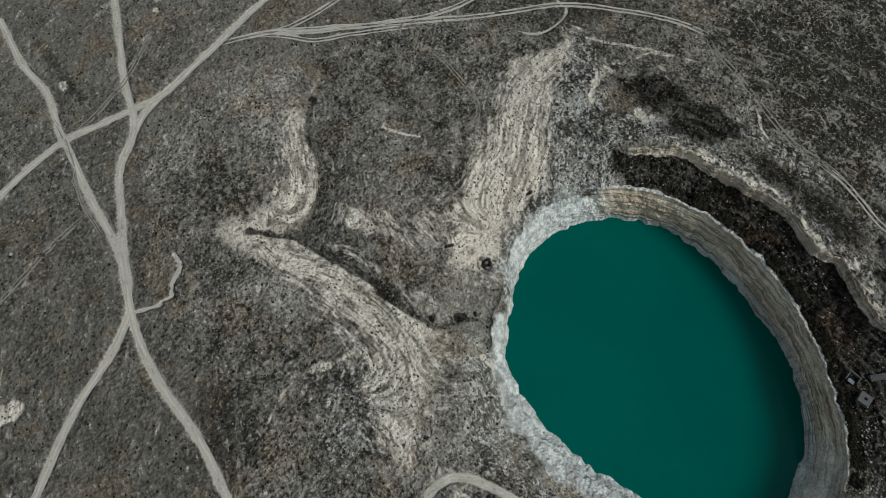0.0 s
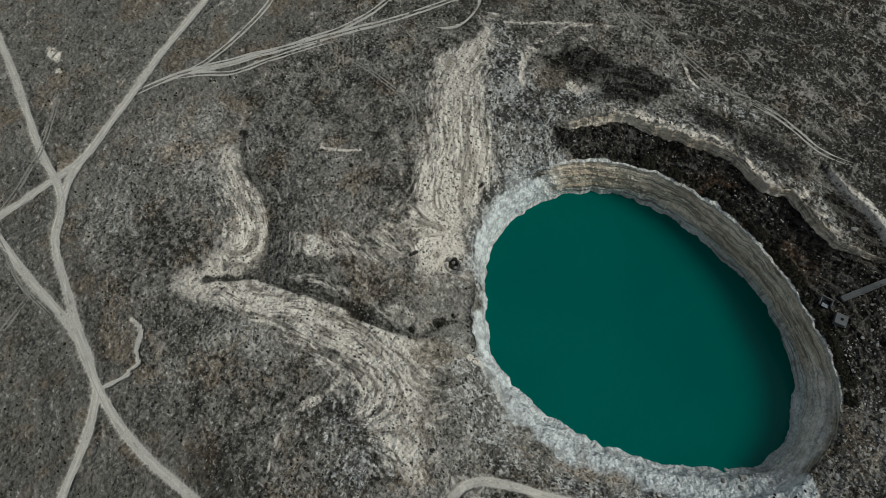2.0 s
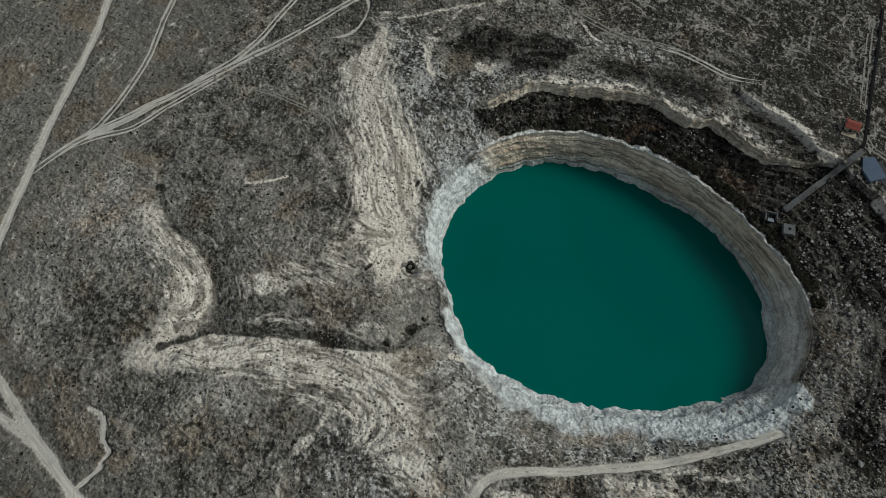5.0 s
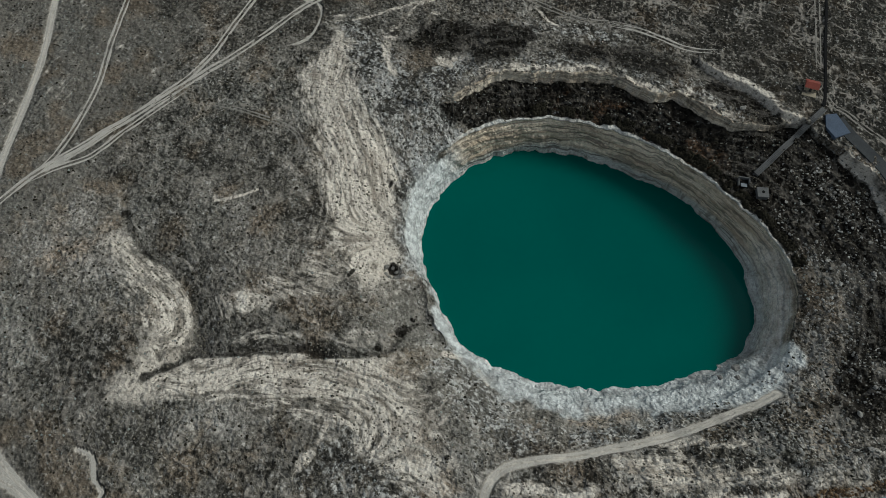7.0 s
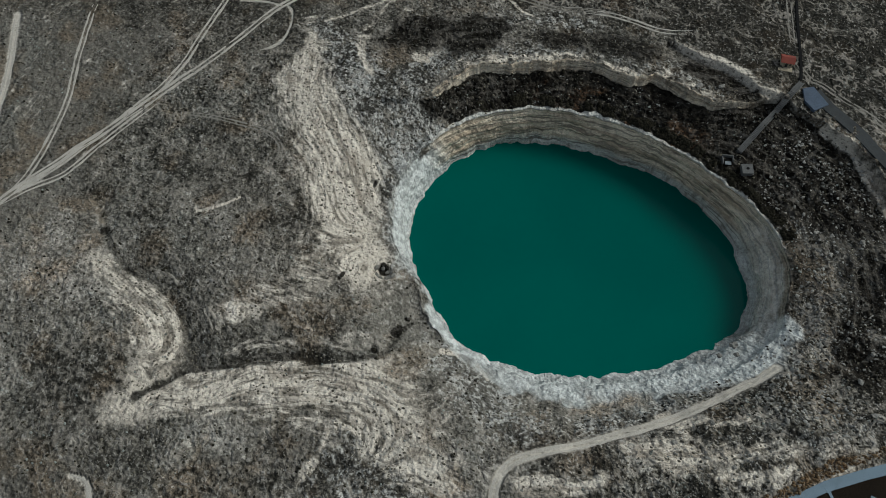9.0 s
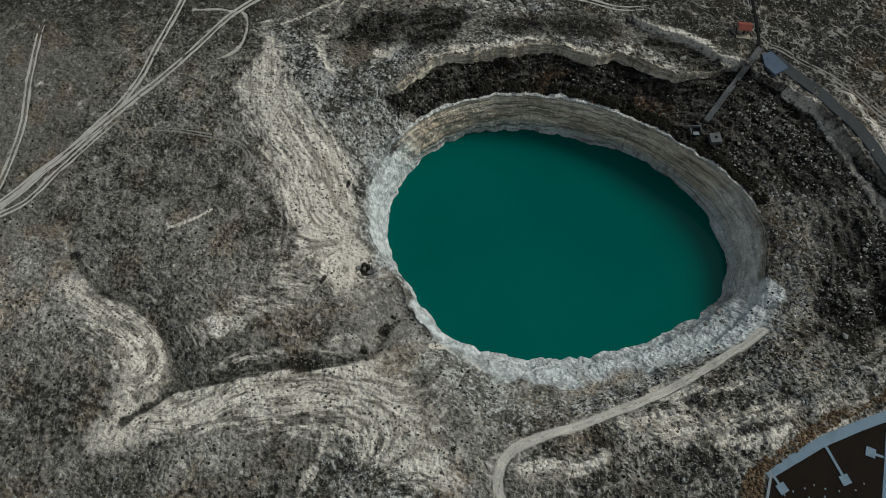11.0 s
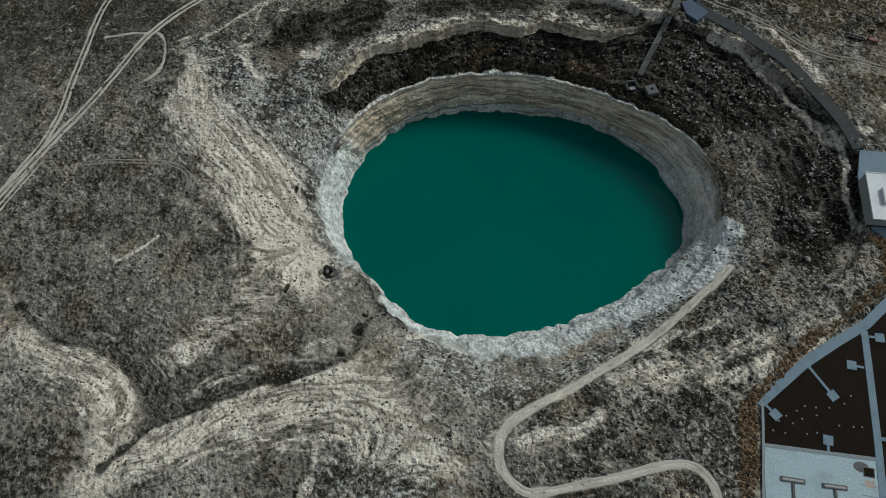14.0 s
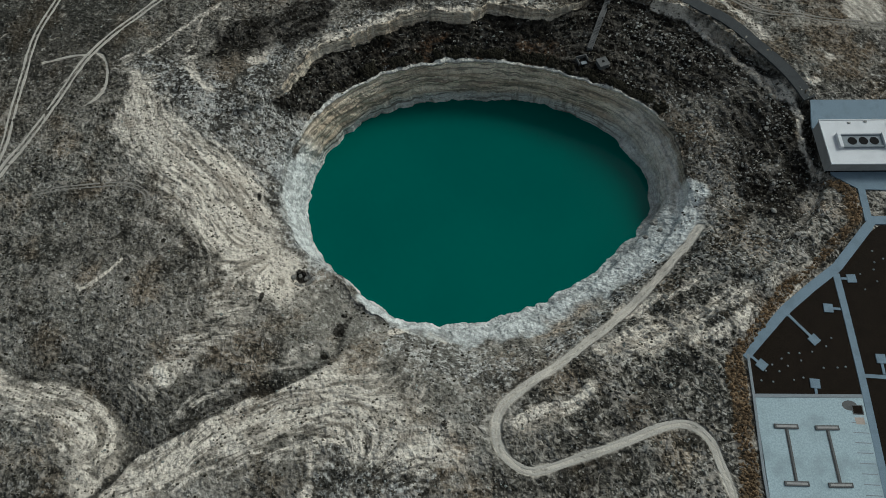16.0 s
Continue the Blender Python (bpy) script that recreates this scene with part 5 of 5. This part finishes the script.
def shrub_mesh(seed, size):
    """A low thorny bush: a few limbs under a ragged heap of leaves."""
    rng = random.Random(seed)
    leaves = bmesh.new()
    for k in range(150):
        a, r = rng.uniform(0, 6.28), size * rng.random() ** 0.5
        h = size * 0.75 * (1 - (r / size) ** 2) * rng.uniform(0.3, 1.0) + 0.1
        s = size * rng.uniform(0.10, 0.22)
        m = Matrix.Translation((r * math.cos(a), r * math.sin(a), h)) @ Euler((rng.uniform(-0.9, 0.9), rng.uniform(-0.9, 0.9), rng.uniform(0, 6.28))).to_matrix().to_4x4()
        vs = [leaves.verts.new(m @ Vector(p)) for p in ((-s, 0, 0), (0, -s * 0.6, 0.05), (s, 0, 0), (0, s * 0.6, 0.05))]
        leaves.faces.new(vs)
    limbs = bmesh.new()
    for k in range(5):
        a = rng.uniform(0, 6.28)
        tip = Vector((0.6 * size * math.cos(a), 0.6 * size * math.sin(a), 0.5 * size))
        bmesh.ops.create_cone(limbs, segments=5, radius1=0.05, radius2=0.02, depth=tip.length, matrix=Matrix.Translation(tip / 2) @ tip.to_track_quat("Z", "Y").to_matrix().to_4x4())
    return leaves, limbs


def free_land(x, y):
    """Where no track, stair, hut or machine stands."""
    stair = (np.abs((x - 47.9) * 0.949 - (y - 75.0) * 0.316) < 3.0) & (y > 68) & (y < 109)
    near = (np.hypot(x - 50, y - 69.8) < 8) | (np.hypot(x - 51, y - 112) < 6) | (np.hypot(x - 119, y - 98) < 8)
    road, _ = distance(x, y, ROAD_LINE, 9)
    return (track_mask(x, y) < 0.1) & ~stair & ~near & (road > 3.4)


def scatter_named():
    rng = np.random.RandomState(3)
    kinds = []
    for k in range(5):
        ob = tagged(new("boulder", finish(lump(k + 1, 1.0, 0.55, 0.65), "boulder", STONE)), "pale weathered limestone boulder lying on the slope", "boulder", "loose boulders")
        kinds.append(ob)
    a, f = rng.uniform(-0.9, 1.05, 900), rng.uniform(0.03, 1.05, 900)
    r1, r2 = table("brink", a), table("ledge", a)
    r = r1 + (np.minimum(r2, r1 + 52) - r1) * f
    x, y = CX + r * np.cos(a), CY + r * np.sin(a)
    ok = free_land(x, y) & (facility_mask(x + 5, y) < 0.01)
    spots = [(u, v, 0.25 + 0.6 * rng.rand() ** 3) for u, v in zip(x[ok], y[ok])][:200]
    spots += [(-38.3 + dx, -14.6 + dy, s) for dx, dy, s in ((-2.6, 0.6, 1.0), (-0.8, 1.9, 1.0), (1.0, 1.5, 0.9), (2.3, -0.5, 1.2), (0.2, -1.8, 0.8), (-1.5, -1.4, 0.9), (3.2, 0.8, 0.9))]
    spots += [(27.5, 89.5, 1.3), (34.5, 93, 1.1), (66.5, 12, 1.5), (68, 9.5, 0.9), (63.5, 7, 0.8), (62, 10, 0.7)]
    zs = ground_z([s[0] for s in spots], [s[1] for s in spots])
    for k, ((x, y, s), z) in enumerate(zip(spots, zs)):
        m = pose(x, y, z + 0.15 * s, 0, 0, rng.uniform(0, 360)) @ Matrix.Diagonal((s, s * rng.uniform(0.6, 1.0), s, 1))
        if k < 5:
            kinds[k].matrix_basis = m
        else:
            copy_thing(kinds[k % 5], pose(0, 0, 0)).matrix_basis = m
    bushes = []
    for k in range(3):
        leaves, limbs = shrub_mesh(k, 0.75)
        ob = thing("shrub", "small dark round thorny shrub on dry ground", "shrub", group="scattered shrubs")
        part("crown", leaves, SCRUB, ob)
        part("stem", limbs, BARK, ob)
        bushes.append(ob)
    x, y = rng.uniform(-150, 110, 1500), rng.uniform(-120, 130, 1500)
    ok = free_land(x, y) & (facility_mask(x + 1, y) < 0.01) & (np.hypot(x - CX, y - CY) > table("brink", np.arctan2(y - CY, x - CX)) + 3)
    ok &= (x > -90) | (rng.rand(1500) > 0.7)
    ok &= (y < 10) | (rng.rand(1500) > 0.7)
    spots = [(u, v, 0.4 + 0.7 * rng.rand() ** 2) for u, v in zip(x[ok], y[ok])][:75]
    spots += [(123, 102.3, 1.2), (119, 106.5, 1.0), (126.5, 105.6, 1.2)]
    zs = ground_z([s[0] for s in spots], [s[1] for s in spots])
    for k, ((x, y, s), z) in enumerate(zip(spots, zs)):
        m = pose(x, y, z - 0.05, 0, 0, rng.uniform(0, 360)) @ Matrix.Diagonal((s, s, s * 0.9, 1))
        (bushes[k] if k < 3 else copy_thing(bushes[k % 3], pose(0, 0, 0))).matrix_basis = m


def heap(name, mat, label, category, spots, sizes, squash, seed, spiky=0.0):
    """Very many small lumps on the land as one mesh."""
    rng = np.random.RandomState(seed)
    base = np.array([(1, 0, 0), (0.3, 0.95, 0), (-0.8, 0.6, 0), (-0.8, -0.6, 0), (0.3, -0.95, 0), (0.45, 0.3, 0.8), (-0.5, 0.1, 0.9), (0.1, -0.5, 0.75)], float)
    faces = np.array([(0, 1, 5), (1, 2, 6), (1, 6, 5), (2, 3, 6), (3, 4, 7), (3, 7, 6), (4, 0, 7), (0, 5, 7), (5, 6, 7)])
    n = len(spots)
    turn, jit = rng.uniform(0, 6.28, n), 1 + 0.35 * rng.uniform(-1, 1, (n, len(base), 3))
    v = base[None] * jit
    v[:, 5:, 2] *= 1 + spiky * rng.rand(n, 3)
    c, s = np.cos(turn)[:, None], np.sin(turn)[:, None]
    v = np.stack([v[..., 0] * c - v[..., 1] * s, (v[..., 0] * s + v[..., 1] * c) * 0.85, v[..., 2] * squash], -1) * sizes[:, None, None]
    v[..., 0] += spots[:, 0:1]
    v[..., 1] += spots[:, 1:2]
    v[..., 2] += spots[:, 2:3] - 0.06
    tri = (faces[None] + (np.arange(n) * len(base))[:, None, None]).reshape(-1, 3)
    me = bpy.data.meshes.new(name)
    me.vertices.add(v.size // 3), me.vertices.foreach_set("co", v.reshape(-1).astype(np.float32))
    me.loops.add(tri.size), me.loops.foreach_set("vertex_index", tri.reshape(-1).astype(np.int32))
    me.polygons.add(len(tri)), me.polygons.foreach_set("loop_start", np.arange(0, tri.size, 3, dtype=np.int32))
    me.update(calc_edges=True)
    me.materials.append(mat)
    return tagged(new(name, me), label, category, kind="stuff")


def scatter_stuff():
    rng = np.random.RandomState(11)
    n = 150000
    x, y = rng.uniform(-215, 125, n), rng.uniform(-165, 165, n)
    a, r = np.arctan2(y - CY, x - CX), np.hypot(x - CX, y - CY)
    ok = (r > table("brink", a) + 0.6) & (facility_mask(x + 0.4, y) < 0.01)
    x, y = x[ok], y[ok]
    m = masks(x, y)
    z = ground_z(x, y, m)
    p, u = np.stack([x, y, z], -1), rng.rand(len(x))
    free = m["track"] < 0.15
    patch = fbm(x, y, 12, 3, 71)
    pick = free & (u < 0.045 + 0.15 * m["dark"] + 0.07 * (patch > 0.1) - 0.25 * m["pale"])
    heap("scrub", SCRUB, "low dark scrub and thistles over the dry ground", "scrub", p[pick], 0.15 + 0.4 * rng.rand(pick.sum()) ** 2, 0.7, 1, 0.6)
    pick = free & (u > 0.80) & (patch < 0.15)
    heap("grass_tufts", DRY_GRASS, "dry grey-brown grass tufts", "grass", p[pick], rng.uniform(0.18, 0.5, pick.sum()), 0.6, 2, 0.8)
    pick = free & (u > 0.40) & (u < 0.42 + 0.34 * m["stony"] * (1 - 0.6 * m["dark"]) * (patch > 0.06) + 0.03 * m["pale"])
    heap("loose_stones", STONES, "loose pale limestone rubble", "stones", p[pick], 0.10 + 0.4 * rng.rand(pick.sum()) ** 3, 0.7, 3)
    # rubble fallen down the eastern slope
    n = 6000
    a, f = rng.uniform(radians(-34), radians(52), n), rng.rand(n)
    r1, r2 = table("brink", a), table("ledge", a)
    sx, sy = CX + (r1 + 3 + (np.minimum(r2, r1 + 48) - r1) * f) * np.cos(a), CY + (r1 + 3 + (np.minimum(r2, r1 + 48) - r1) * f) * np.sin(a)
    ok = (fbm(sx, sy, 9, 3, 73) > 0.06) & free_land(sx, sy) & (facility_mask(sx + 3, sy) < 0.01)
    sx, sy = sx[ok], sy[ok]
    heap("fallen_rubble", RUBBLE, "pale angular limestone rubble on the dark slope", "rubble", np.column_stack([sx, sy, ground_z(sx, sy)]), 0.12 + 0.55 * rng.rand(len(sx)) ** 3, 0.55, 6)
    extra = rng.rand(15000, 2) * (48, 150) + (76, -120)
    mb = masks(extra[:, 0], extra[:, 1])
    extra = extra[mb["brown"] > 0.35]
    heap("brown_weeds", BROWN_WEED, "tall brown dry weeds on the bank beside the walk", "weeds", np.column_stack([extra, ground_z(extra[:, 0], extra[:, 1])]), rng.uniform(0.25, 0.6, len(extra)), 1.0, 4, 1.0)
    # bushes that fringe the top of the wall
    n = 5200
    a = rng.uniform(radians(25), radians(147), n)
    r = table("brink", a) + 1.7 + 3.2 * rng.rand(n) ** 1.5
    x, y = CX + r * np.cos(a), CY + r * np.sin(a)
    ok = value_noise(a * 40, a * 0) + 0.5 * value_noise(a * 130, a * 0 + 9) > 0.55 + 0.5 * rng.rand(n) + 0.4 * smooth(125, 147, np.degrees(a))
    x, y, n = x[ok], y[ok], ok.sum()
    heap("brink_scrub", SCRUB, "dark bushes fringing the top of the cliff", "scrub", np.column_stack([x, y, ground_z(x, y)]), rng.uniform(0.3, 0.8, n), 0.9, 5, 0.8)


scatter_named()
scatter_stuff()
